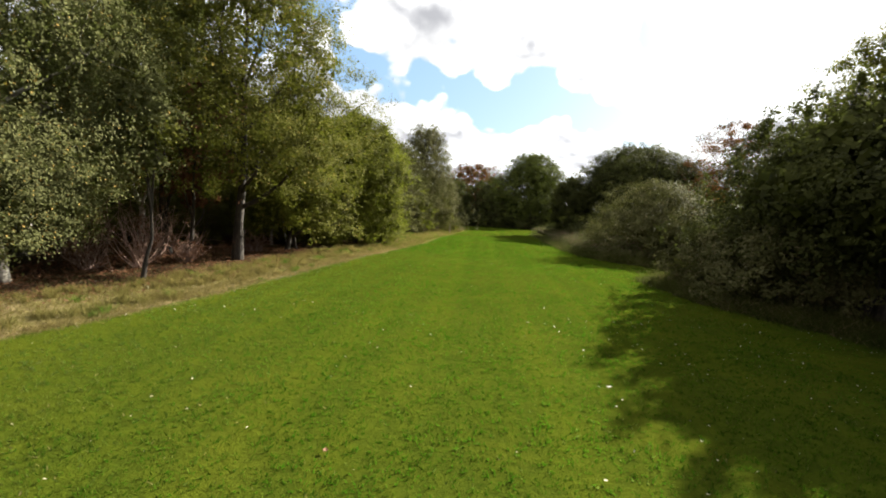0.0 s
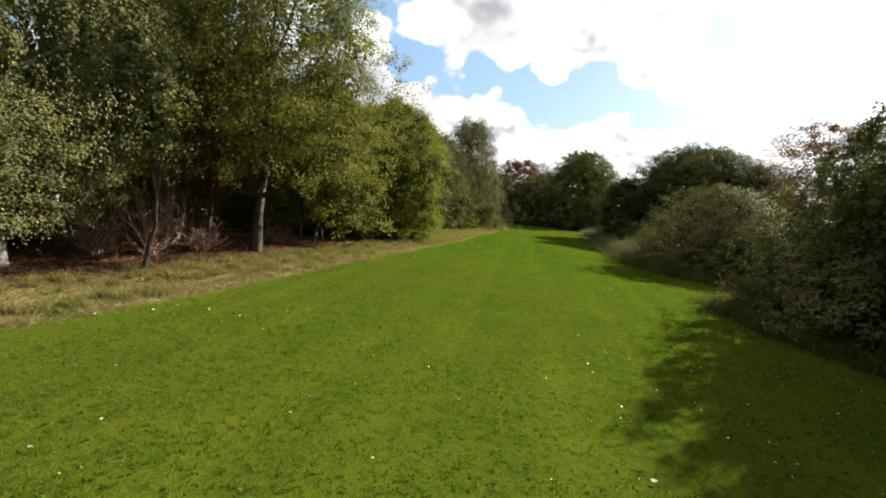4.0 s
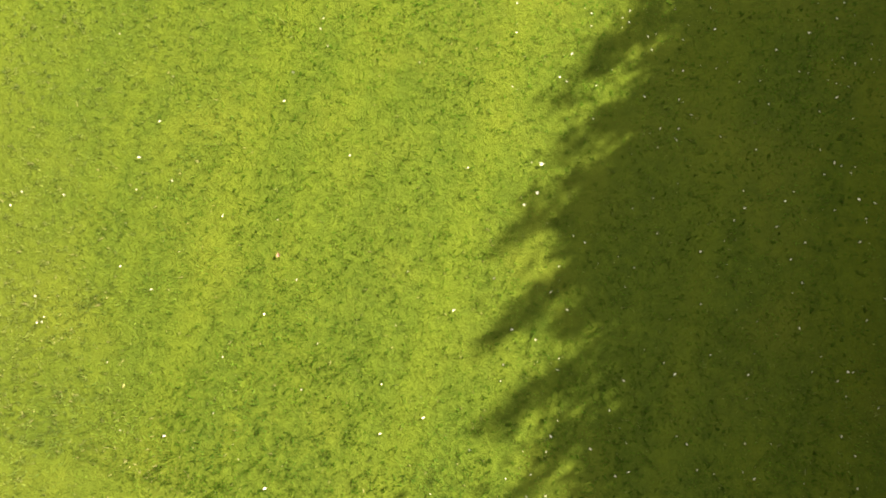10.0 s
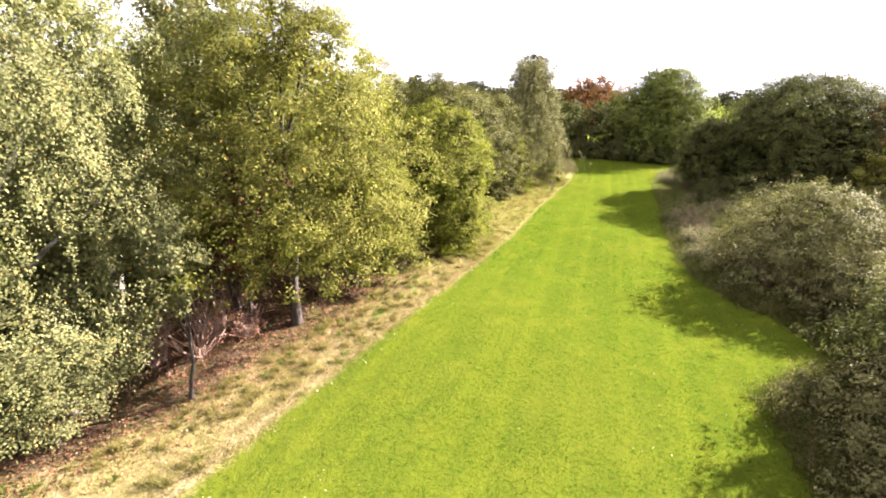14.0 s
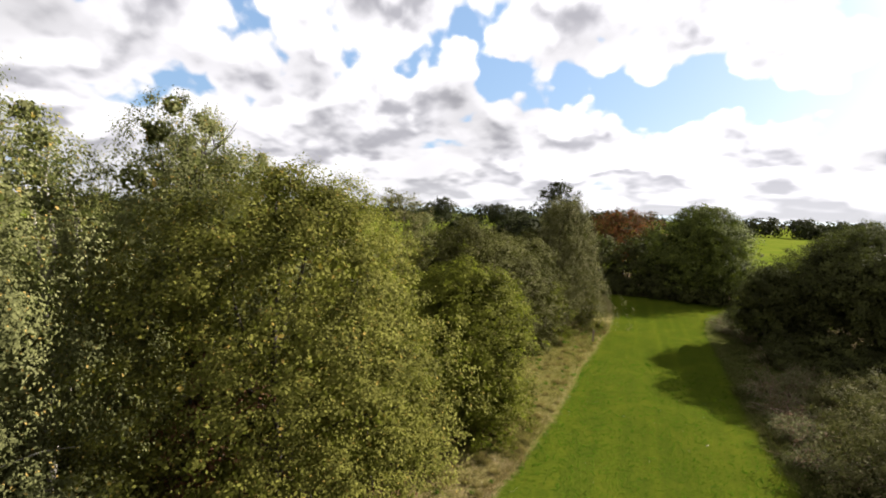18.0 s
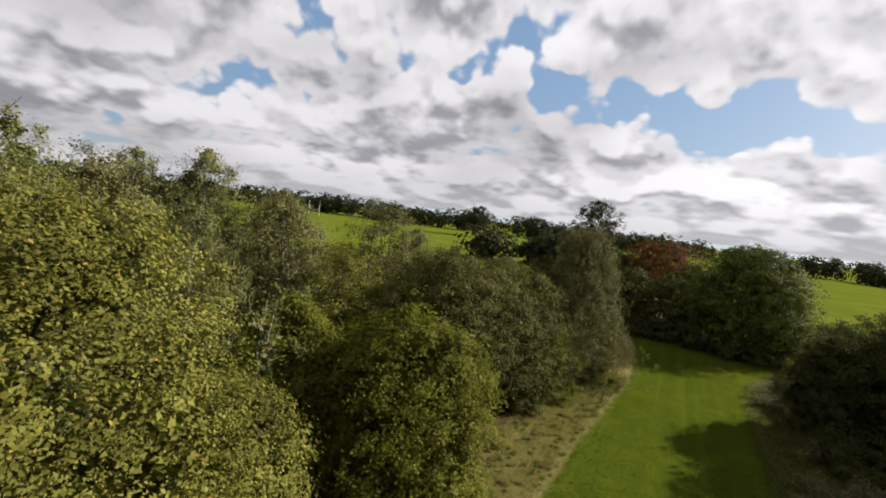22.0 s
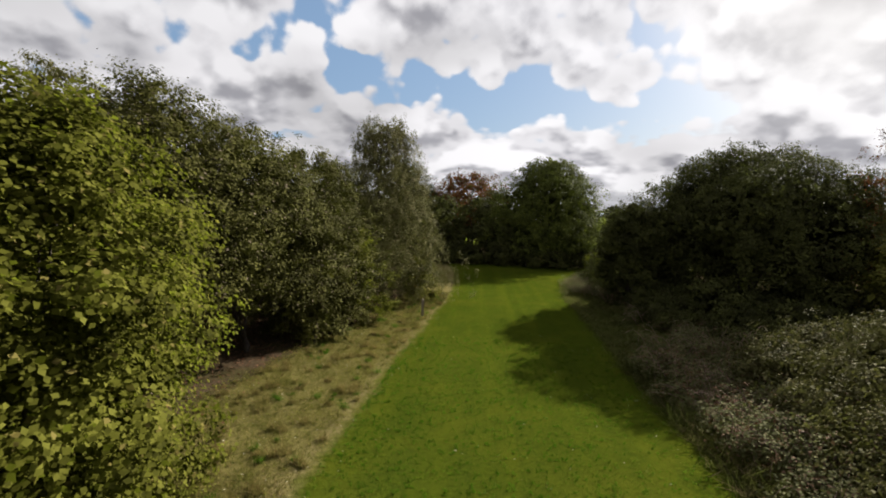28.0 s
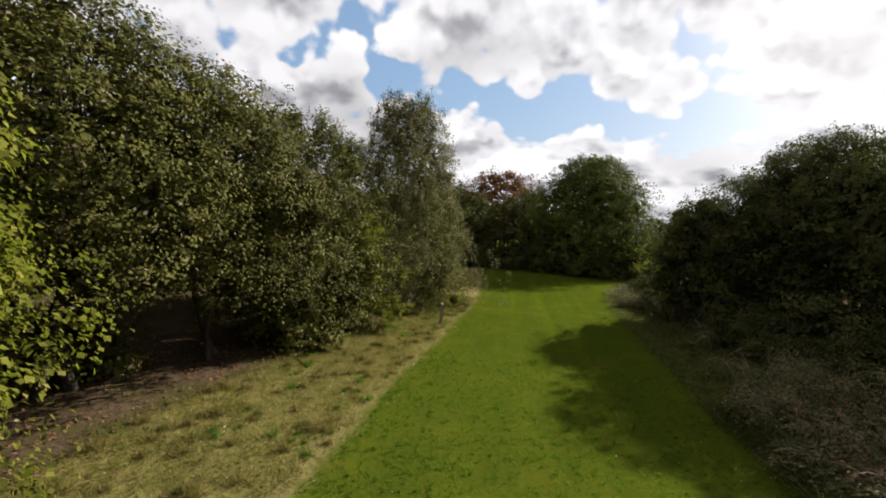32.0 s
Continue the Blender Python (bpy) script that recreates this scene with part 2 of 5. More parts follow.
def blade_material(name, dark, mid, light, straw, share, glow=(0.048, 0.15, 0.006), yellow=0.35):
    m, n = material(name)
    island = n.add("ShaderNodeNewGeometry").outputs["Random Per Island"]
    spot = n.add("ShaderNodeTexCoord").outputs["Object"]
    patch = n.noise(spot, 1.3, 5.0, 0.6)
    wide = n.noise(spot, 0.22, 3.0, 0.5)
    fac = n.math("ADD", n.math("MULTIPLY", island, 0.5), n.math("MULTIPLY", n.ramp(patch, 0.3, 0.7), 0.5))
    color = n.mix(n.ramp(fac, 0.15, 0.45), dark, mid)
    color = n.mix(n.ramp(fac, 0.5, 0.9), color, light)
    pick = n.math("FRACT", n.math("MULTIPLY", island, 53.3))
    color = n.mix(n.math("MULTIPLY", n.ramp(wide, 0.42, 0.66), yellow), color, (0.080, 0.080, 0.009))
    cool = n.noise(n.vmath("ADD", spot, (31.0, 7.0, 0.0)), 1.0, 3.0, 0.55)
    color = n.mix(n.math("MULTIPLY", n.ramp(cool, 0.48, 0.66), yellow * 1.4), color, (0.034, 0.056, 0.009))
    dry = n.math("LESS_THAN", pick, n.math("MULTIPLY", n.ramp(wide, 0.35, 0.7, 0.25, 1.8), share))
    color = n.mix(dry, color, straw)
    stripe = n.noise(n.vmath("MULTIPLY", spot, (1.3, 0.03, 1.0)), 1.0, 3.0, 0.5)
    color = n.tint(color, n.ramp(stripe, 0.36, 0.64, 0.78, 1.26))
    place = n.add("ShaderNodeSeparateXYZ")
    n.put(place.inputs[0], spot)
    dry_side = n.math("MULTIPLY", n.ramp(place.outputs[0], -5.8, -0.6, 0.72, 0.0), n.ramp(place.outputs[1], 12.0, 24.0, 1.0, 0.2))
    dry_side = n.math("MULTIPLY", dry_side, n.ramp(patch, 0.3, 0.62, 0.5, 1.0))
    color = n.mix(dry_side, color, (0.115, 0.104, 0.036))
    tuft = n.noise(spot, 13.0, 4.0, 0.7)
    color = n.tint(color, n.ramp(tuft, 0.36, 0.64, 0.56, 1.42))
    finish(n, color, 0.8, spec=0.0, through_light=0.5, glow_color=n.mix(0.62, color, glow))
    return m


BLADE_LAWN = blade_material("mown_grass", (0.0100, 0.0200, 0.0013), (0.026, 0.0480, 0.0030), (0.076, 0.100, 0.012), (0.14, 0.12, 0.045), 0.06)
BLADE_ROUGH = blade_material("rough_grass", (0.044, 0.052, 0.012), (0.108, 0.1, 0.03), (0.2, 0.158, 0.068), (0.22, 0.16, 0.07), 0.16, (0.15, 0.118, 0.036))
BLADE_STRAW = blade_material("straw_grass", (0.08, 0.068, 0.022), (0.17, 0.13, 0.05), (0.24, 0.18, 0.085), (0.28, 0.21, 0.11), 0.5, (0.15, 0.12, 0.04))
BLADE_VERGE = blade_material("verge_grass", (0.042, 0.05, 0.009), (0.1, 0.104, 0.022), (0.175, 0.155, 0.05), (0.22, 0.165, 0.07), 0.12, (0.13, 0.13, 0.025))
# olive tussock grass; shade of oak and shrubs is put into its dark colour
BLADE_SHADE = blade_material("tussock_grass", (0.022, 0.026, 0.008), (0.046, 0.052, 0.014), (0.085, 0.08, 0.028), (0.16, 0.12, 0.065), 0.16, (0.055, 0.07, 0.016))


def ground_material():
    """Lawn, dry verge, woodland litter and far fields, blended by the two point attributes of the sheet."""
    m, n = material("turf_and_litter")
    spot = n.add("ShaderNodeTexCoord").outputs["Object"]
    read_lawn = n.add("ShaderNodeAttribute")
    read_lawn.attribute_name = "lawn"
    lawn = read_lawn.outputs["Fac"]
    read_wood = n.add("ShaderNodeAttribute")
    read_wood.attribute_name = "wood"
    wood = read_wood.outputs["Fac"]
    ragged = n.noise(spot, 2.2, 5.0, 0.65)
    fine = n.noise(spot, 60.0, 4.0, 0.7)
    tuft = n.noise(spot, 9.0, 5.0, 0.65, 0.3)
    patch = n.noise(spot, 0.8, 4.0, 0.6)
    wide = n.noise(spot, 0.12, 4.0, 0.55)
    stripe = n.noise(n.vmath("MULTIPLY", spot, (1.6, 0.035, 1.0)), 1.0, 3.0, 0.5)
    place = n.add("ShaderNodeSeparateXYZ")
    n.put(place.inputs[0], spot)
    green = n.mix(n.ramp(tuft, 0.3, 0.72), (0.023, 0.034, 0.0035), (0.037, 0.05, 0.0045))
    green = n.mix(n.math("MULTIPLY", n.ramp(stripe, 0.42, 0.68), 0.35), green, (0.055, 0.066, 0.005))
    green = n.mix(n.math("MULTIPLY", n.ramp(patch, 0.45, 0.75), 0.55), green, (0.056, 0.062, 0.006))
    green = n.mix(n.math("MULTIPLY", n.ramp(wide, 0.45, 0.7), 0.4), green, (0.053, 0.058, 0.006))
    green = n.mix(n.math("MULTIPLY", n.ramp(fine, 0.5, 0.72), 0.5), green, (0.072, 0.084, 0.011))
    far = n.math("MAXIMUM", n.ramp(place.outputs[1], 74.0, 90.0), n.ramp(place.outputs[0], -40.0, -46.0))
    green = n.mix(n.math("MULTIPLY", far, 0.75), green, n.mix(n.ramp(wide, 0.4, 0.65), (0.07, 0.094, 0.011), (0.098, 0.11, 0.016)))
    straw = n.mix(n.ramp(tuft, 0.3, 0.7), (0.078, 0.062, 0.029), (0.172, 0.13, 0.07))
    straw = n.mix(n.math("MULTIPLY", n.ramp(patch, 0.36, 0.6), 0.6), straw, (0.095, 0.088, 0.026))
    straw = n.mix(n.ramp(place.outputs[1], 18.0, 25.0, 0.0, 0.7), straw, n.mix(n.ramp(tuft, 0.3, 0.7), (0.056, 0.054, 0.013), (0.115, 0.104, 0.03)))
    # right bank: brown-green soil and grass, darkened in colour for hedge and oak shade
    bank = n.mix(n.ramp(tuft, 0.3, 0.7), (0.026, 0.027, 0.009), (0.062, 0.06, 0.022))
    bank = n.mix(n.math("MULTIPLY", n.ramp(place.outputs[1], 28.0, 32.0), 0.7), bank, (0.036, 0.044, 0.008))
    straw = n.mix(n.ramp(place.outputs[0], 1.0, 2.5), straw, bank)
    straw = n.mix(n.math("MULTIPLY", n.ramp(fine, 0.5, 0.75), 0.5), straw, (0.19, 0.155, 0.078))
    litter = n.mix(n.ramp(tuft, 0.3, 0.7), (0.025, 0.019, 0.012), (0.066, 0.047, 0.029))
    litter = n.mix(n.math("MULTIPLY", n.ramp(fine, 0.5, 0.75), 0.6), litter, (0.1, 0.073, 0.047))
    litter = n.mix(n.math("MULTIPLY", n.ramp(patch, 0.46, 0.62), 0.6), litter, (0.042, 0.04, 0.014))
    edge = n.math("ADD", lawn, n.math("MULTIPLY", n.math("SUBTRACT", ragged, 0.5), 0.5))
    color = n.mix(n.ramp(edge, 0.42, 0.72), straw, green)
    worn = n.math("MULTIPLY", n.ramp(edge, 0.28, 0.4), n.math("SUBTRACT", 1.0, n.ramp(edge, 0.46, 0.56)))
    worn = n.math("MULTIPLY", worn, n.math("MULTIPLY", n.math("LESS_THAN", place.outputs[0], -1.0), n.ramp(place.outputs[1], 13.0, 21.0, 0.75, 0.12)))
    color = n.mix(worn, color, (0.25, 0.195, 0.115))
    rim = n.math("ADD", wood, n.math("MULTIPLY", n.math("SUBTRACT", ragged, 0.5), 0.7))
    color = n.mix(n.ramp(rim, 0.4, 0.6), color, litter)
    finish(n, color, 0.9, n.math("ADD", n.math("MULTIPLY", fine, 0.4), tuft), 0.03, spec=0.0)
    return m


GROUND = ground_material()


def plain_material(name, a, b, scale, rough=0.8, spec=0.3, depth=0.01):
    m, n = material(name)
    spot = n.add("ShaderNodeTexCoord").outputs["Object"]
    grain = n.noise(spot, scale, 5.0, 0.65)
    finish(n, n.mix(n.ramp(grain, 0.3, 0.7), a, b), rough, grain, depth, spec)
    return m


FALLEN = plain_material("fallen_leaf_skin", (0.2, 0.18, 0.11), (0.36, 0.33, 0.23), 30.0, 0.6)
FALLEN_RED = plain_material("red_leaf_skin", (0.09, 0.04, 0.02), (0.17, 0.08, 0.04), 30.0)
TIMBER = plain_material("weathered_timber", (0.1, 0.08, 0.06), (0.22, 0.18, 0.14), 25.0)
GOAL_PAINT = plain_material("white_paint", (0.7, 0.7, 0.7), (0.8, 0.8, 0.8), 4.0, 0.5)
# the haze of distance is painted into this blue-grey
HILL = plain_material("hazed_hill", (0.16, 0.2, 0.24), (0.22, 0.26, 0.29), 0.004, 0.95, 0.1)
FARWALL = plain_material("pale_plaster", (0.55, 0.53, 0.5), (0.65, 0.63, 0.6), 0.5)
ROOF = plain_material("grey_roof", (0.12, 0.11, 0.11), (0.2, 0.18, 0.17), 1.0)

# ---- mesh helpers ----


def raw_mesh(name, verts, faces, mat):
    """A mesh from an array of places and an array of faces of one size."""
    me = bpy.data.meshes.new(name)
    verts, faces = np.asarray(verts, np.float32), np.asarray(faces, np.int32)
    k = faces.shape[1]
    me.vertices.add(len(verts))
    me.vertices.foreach_set("co", verts.ravel())
    me.loops.add(faces.size)
    me.loops.foreach_set("vertex_index", faces.ravel())
    me.polygons.add(len(faces))
    me.polygons.foreach_set("loop_start", np.arange(0, faces.size, k, dtype=np.int32))
    me.update(calc_edges=True)
    me.materials.append(mat)
    return me


def piece(name, me, parent=None, label="", kind=""):
    ob = new(name, me)
    if parent:
        ob.parent = parent
    return tagged(ob, label=label, kind=kind)


def thing(name, x, y, z, label, category, group="", turn=0.0):
    ob = new(name)
    ob.empty_display_size = 0.3
    ob.matrix_basis = pose(x, y, z, 0, 0, turn)
    return tagged(ob, label=label, category=category, group=group)


def tube(points, radii, sides=7):
    """A tapered, bent round bar with closed ends."""
    pts = [Vector(p) for p in points]
    verts, faces = [], []
    for i, p in enumerate(pts):
        along = (pts[min(i + 1, len(pts) - 1)] - pts[max(i - 1, 0)]).normalized()
        side = along.cross(Vector((0.31, 0.77, 0.2))).normalized()
        other = along.cross(side)
        for s in range(sides):
            a = 2 * math.pi * s / sides
            verts.append(p + (side * math.cos(a) + other * math.sin(a)) * radii[i])
    for i in range(len(pts) - 1):
        for s in range(sides):
            t = (s + 1) % sides
            faces.append((i * sides + s, i * sides + t, (i + 1) * sides + t, (i + 1) * sides + s))
    return verts, faces


def tube_mesh(name, bars, mat):
    """One mesh of several bars, each (points, radii, sides)."""
    verts, faces = [], []
    for points, radii, sides in bars:
        v, f = tube(points, radii, sides)
        faces += [tuple(i + len(verts) for i in q) for q in f]
        verts += v
    me = bpy.data.meshes.new(name)
    me.from_pydata(verts, [], faces)
    me.polygons.foreach_set("use_smooth", [True] * len(faces))
    me.materials.append(mat)
    return me


def bent(a, b, rng, sag=0.1, steps=5):
    """A wandering line from a to b."""
    a, b = np.array(a, float), np.array(b, float)
    far = np.linalg.norm(b - a)
    off = rng.normal(0, sag * far, 3) * (1, 1, 0.5)
    return [tuple(a + (b - a) * t + off * math.sin(math.pi * t) + rng.normal(0, 0.012 * far, 3) * (0 < t < 1)) for t in np.linspace(0, 1, steps)]


def unit(v):
    return v / np.maximum(np.linalg.norm(v, axis=-1, keepdims=True), 1e-9)


def leaf_arrays(at, normal, length, rng, width=0.62, hang=0.0):
    """Folded four-cornered leaves: places and faces."""
    k = len(at)
    r = rng.normal(size=(k, 3))
    r[:, 2] -= hang * 2.5
    along = unit(r - (r * normal).sum(-1, keepdims=True) * normal)
    side = np.cross(along, normal)
    ln = length[:, None]
    mid = at + along * ln * 0.45 + normal * ln * 0.1
    v = np.stack([at, mid + side * ln * width * 0.5, at + along * ln, mid - side * ln * width * 0.5], 1).reshape(-1, 3)
    f = np.arange(4 * k).reshape(-1, 4)
    return v, f


def clump_leaves(centers, outward, per, spread, size, rng, hang=0.0, flat=0.65, width=0.62):
    """Leaves in clumps round the given centres."""
    k = len(centers)
    counts = rng.integers(max(2, int(per * 0.5)), int(per * 1.5) + 1, k)
    who = np.repeat(np.arange(k), counts)
    wide = (spread * rng.uniform(0.6, 1.35, k))[who][:, None]
    off = rng.normal(size=(len(who), 3)) * wide * (1, 1, flat)
    if hang:
        off[:, :2] *= 0.55
        off[:, 2] -= rng.exponential(spread * 2.2 * hang, len(who))
    at = centers[who] + off
    normal = unit(0.75 * outward[who] + 0.4 * np.array([0, 0, 1.0]) + 0.36 * rng.normal(size=(len(who), 3)) + 0.4 * unit(off))
    return leaf_arrays(at, normal, size * rng.uniform(0.6, 1.3, len(who)), rng, width, hang)


PROFILES = {
    "round": lambda h: max(0.0, 1 - (2 * h - 0.9) ** 2 * 0.8) ** 0.5,
    "dome": lambda h: max(0.05, 1 - h**2.3) ** 0.55,
    "tall": lambda h: max(0.08, math.sin(math.pi * min(1, 0.14 + 0.86 * h)) ** 0.7),
    "spire": lambda h: min(1.0, 1.12 - 0.82 * h),
    "globe": lambda h: max(0.08, 1 - (abs(h - 0.36) / 0.66) ** 2.4) ** 0.6,
    "spread": lambda h: max(0.15, 1 - abs(h - 0.5) ** 1.7 * 2.3),
}


def lobes_for(shape, z0, z1, r, count, rng, lean=(0, 0)):
    """Rounded masses of a crown between two heights: rows of x, y, z, radius, height."""
    rows = []
    size = 0.36 * r if shape != "spread" else 0.3 * r
    for i in range(count):
        h = (i + 0.5) / count
        a = i * 2.39996 + rng.uniform(-0.4, 0.4)
        wide = PROFILES[shape](h) * r
        s = max(0.2, size * (0.55 + 0.55 * PROFILES[shape](h)) * rng.uniform(0.8, 1.2))
        out = max(0.0, wide - s * 0.85) * rng.uniform(0.72, 1.08)
        low = 0.35 if z0 < 0.3 else 0.7
        z = z0 + s * low + h * (z1 - z0 - s * (low + 0.8))
        rows.append((math.cos(a) * out + lean[0] * h, math.sin(a) * out + lean[1] * h, z, s, s * (0.85 if shape != "spread" else 0.5)))
    return np.array(rows)


def crown_clumps(lobes, count, rng, fill=0.3, droop=0.0):
    """Clump places and outward ways: leafy sprays that start inside the lobes and reach through their skins."""
    sprays = max(3, count // 9)
    area = lobes[:, 3] ** 2
    lobe = rng.choice(len(lobes), sprays, p=area / area.sum())
    way = unit(rng.normal(size=(sprays, 3)) + (0, 0, 0.3))
    scale = np.stack([lobes[lobe, 3], lobes[lobe, 3], lobes[lobe, 4]], 1)
    start = rng.uniform(0.5, 0.85, sprays) * (1 - 0.5 * fill)
    end = rng.normal(1.02, 0.1, sprays)
    who = np.repeat(np.arange(sprays), 9)
    t = np.tile(np.linspace(0, 1, 9), sprays)
    reach = (start[who] + (end - start)[who] * t)[:, None]
    jog = rng.normal(size=(len(who), 3)) * (0.075 * scale[who])
    at = lobes[lobe[who], :3] + way[who] * scale[who] * reach + jog
    at[:, 2] += scale[who, 2] * (0.12 * t - (0.1 + droop) * t**2)
    inside = np.zeros(len(at), bool)
    for row in lobes:
        near = np.linalg.norm((at - row[:3]) / (row[3], row[3], row[4]), axis=1)
        inside |= near < 0.55
    keep = ~inside | (rng.random(len(at)) < 0.3)
    middle = lobes[:, :3].mean(0)
    out = unit(0.7 * way[who] + 0.5 * unit(at - middle) + (0, 0, 0.15))
    keep &= at[:, 2] > 0.03
    return at[keep], out[keep]


def crown_skin(shape, z0, z1, r, count, rng, lean=(0, 0)):
    """Clump places and outward ways on the lumpy outside of a crown, which give it its outline."""
    h, a = rng.uniform(0.02, 0.97, count) ** 0.9, rng.uniform(0, 2 * math.pi, count)
    p, q, w = rng.uniform(0, 6.28, 3)
    lump = 1 + 0.12 * np.sin(3 * a + p + 5 * h) + 0.13 * np.sin(5 * a + q - 10 * h) + 0.11 * np.sin(8 * a + w + 15 * h) * np.sin(13 * h + p)
    wide = np.array([PROFILES[shape](k) for k in h]) * r * 0.9 * lump * (1.06 - 0.4 * rng.random(count) ** 2)
    z = np.maximum(z0, 0.05) + 0.94 * h * (z1 - max(z0, 0.05)) * (1 + 0.03 * np.sin(4 * a + q))
    at = np.stack([np.cos(a) * wide + lean[0] * h, np.sin(a) * wide + lean[1] * h, z], 1)
    rise = 0.15 + 0.8 * h**2
    return at, unit(np.stack([np.cos(a), np.sin(a), rise], 1))


def tree(name, x, y, shape, z0, z1, r, mat, label, category="tree", seed=1, lobes=16, clumps=700, per=26, spread=0.2, size=0.1,
         bark=None, trunk=0.13, stems=1, hang=0.0, lean=(0, 0), limbs=6, wisps=0, group="", turn=0.0, width=0.62, fill=0.3, tilt=0.15, dense=0.78, fine=False, core_leaf=0.0, core_count=0, skin=0.4):
    """A tree or tall shrub: trunk or stems, main limbs, and a crown of leaves."""
    rng = np.random.default_rng(seed)
    base = thing(name, x, y, 0, label, category, group, turn)
    bark = bark or BARK
    mass = lobes_for(shape, z0, z1, r, lobes, rng, lean)
    order = mass[np.argsort(mass[:, 2])]
    for s in range(stems):
        foot = (0, 0, -0.05) if stems == 1 else (rng.normal(0, 0.25), rng.normal(0, 0.25), -0.05)
        top = order[-1 - s % len(order)][:3] * (0.7, 0.7, 0.96)
        if stems > 1:
            top = top + rng.normal(0, tilt * r, 3) * (1, 1, 0)
        line = bent(foot, top, rng, 0.03, 9)
        thick = [trunk * (1.35 if i == 0 else 1) * (1 - 0.85 * i / 8) * (1 if s == 0 else 0.75) for i in range(9)]
        stem = piece("trunk" if stems == 1 else "stem", tube_mesh("trunk", [(line, thick, 9)], bark), base)
        picks = order[np.linspace(0, len(order) - 2, max(1, limbs // stems)).astype(int)] if limbs else []
        for j, row in enumerate(picks):
            h = min(0.86, max(0.12, (row[2] * 0.62 - 0.1) / max(0.5, top[2])))
            i = min(7, int(h * 8))
            start = np.array(line[i]) + (np.array(line[i + 1]) - np.array(line[i])) * (h * 8 - i)
            tip = row[:3] + (rng.normal(0, 0.1, 3))
            bars = [(bent(start, tip, rng, 0.08, 6), [thick[i] * 0.55 * (1 - 0.8 * q / 5) + 0.006 for q in range(6)], 6)]
            for _ in range(3):
                way = unit(rng.normal(size=3) + (0, 0, 0.3)) * row[3] * 0.85
                bars.append((bent(tip * 0.85 + start * 0.15, tip + way, rng, 0.1, 4), [0.016, 0.012, 0.008, 0.004], 4))
            piece("limb", tube_mesh("limb", bars, bark), stem)
    at, out = crown_clumps(mass, int(clumps * (1 - 0.4 * skin)), rng, fill, hang * 0.5)
    more, away = crown_skin(shape, z0, z1, r, int(clumps * skin), rng, lean)
    at, out = np.concatenate([at, more]), np.concatenate([out, away])
    if wisps:
        # loose shoots that stand out of the outline
        pick = rng.choice(len(at), wisps)
        tips = at[pick] + out[pick] * rng.uniform(0.15, 0.45, (wisps, 1)) + (0, 0, 0.12)
        at, out = np.concatenate([at, tips]), np.concatenate([out, out[pick]])
    many, grow, loose = (1.15, 0.92, 0.6) if fine else (0.62, 1.15, 0.66)
    v, f = clump_leaves(at, out, per * many, spread * loose, size * grow, rng, hang, width=width)
    # larger leaves deep inside, which close the crown
    core = np.repeat(mass, core_count or (160 if fine else 50), axis=0)
    way = unit(rng.normal(size=(len(core), 3)))
    deep = core[:, :3] + way * np.stack([core[:, 3], core[:, 3], core[:, 4]], 1) * (0.5 * min(dense, 1.1) * rng.random((len(core), 1)) ** 0.4)
    long = np.minimum(core[:, 3] * 0.4, core_leaf or (0.13 if fine else 0.45)) * rng.uniform(0.7, 1.15, len(core))
    count = (90 if fine else 26) * len(mass)
    h, a = rng.uniform(0.06, 0.8, count), rng.uniform(0, 2 * math.pi, count)
    out = np.array([PROFILES[shape](q) for q in h]) * r * (0.56 if fine else 0.66) * rng.random(count) ** 0.5 * min(1.0, dense)
    axis = np.stack([np.cos(a) * out + lean[0] * h, np.sin(a) * out + lean[1] * h, z0 + h * (z1 - z0)], 1)
    deep, way = np.concatenate([deep, axis]), np.concatenate([way, unit(rng.normal(size=(count, 3)))])
    long = np.concatenate([long, min(0.2 * r, 0.13 if fine else 0.4) * rng.uniform(0.6, 1.1, count)])
    cv, cf = leaf_arrays(deep, unit(way + 0.5 * rng.normal(size=way.shape)), long, rng, 0.8)
    f = np.concatenate([f, cf + len(v)])
    v = np.concatenate([v, cv])
    v[:, 2] = np.maximum(v[:, 2], 0.02)
    piece("crown", raw_mesh("crown", v, f, mat), base, kind="stuff")
    return base


def blades(name, xs, ys, zs, high, wide, mat, rng, lean=0.45, label="", category="grass"):
    """Grass: one three-cornered blade at each place."""
    k = len(xs)
    a = rng.uniform(0, 2 * math.pi, k)
    side = np.stack([np.cos(a), np.sin(a), np.zeros(k)], 1) * wide[:, None] * 0.5
    foot = np.stack([xs, ys, zs - 0.005], 1)
    tip = foot + np.stack([rng.normal(0, lean, k), rng.normal(0, lean, k), np.ones(k)], 1) * high[:, None]
    v = np.stack([foot - side, foot + side, tip], 1).reshape(-1, 3)
    ob = new(name, raw_mesh(name, v, np.arange(3 * k).reshape(-1, 3), mat))
    return tagged(ob, label=label, category=category, kind="stuff")

# ---- ground ----
LEFT_Y = (-8, 4.1, 7.3, 11.7, 14.6, 17, 20.8, 23.9, 28, 30.2, 34.6, 37, 39.2, 45, 50, 58)
LEFT_X = (-7.4, -5.8, -5.2, -4.75, -4.3, -3.9, -3.4, -3.0, -2.75, -2.7, -2.25, -2.1, -1.8, -1.7, -2.0, -3.4)
RIGHT_Y = (-8, 8, 9.5, 10.9, 12.7, 14.0, 14.7, 15.3, 16.5, 17.4, 18.65, 19.5, 20.6, 23.4, 30, 38.7, 43.5, 47, 50, 54.4, 56.5)
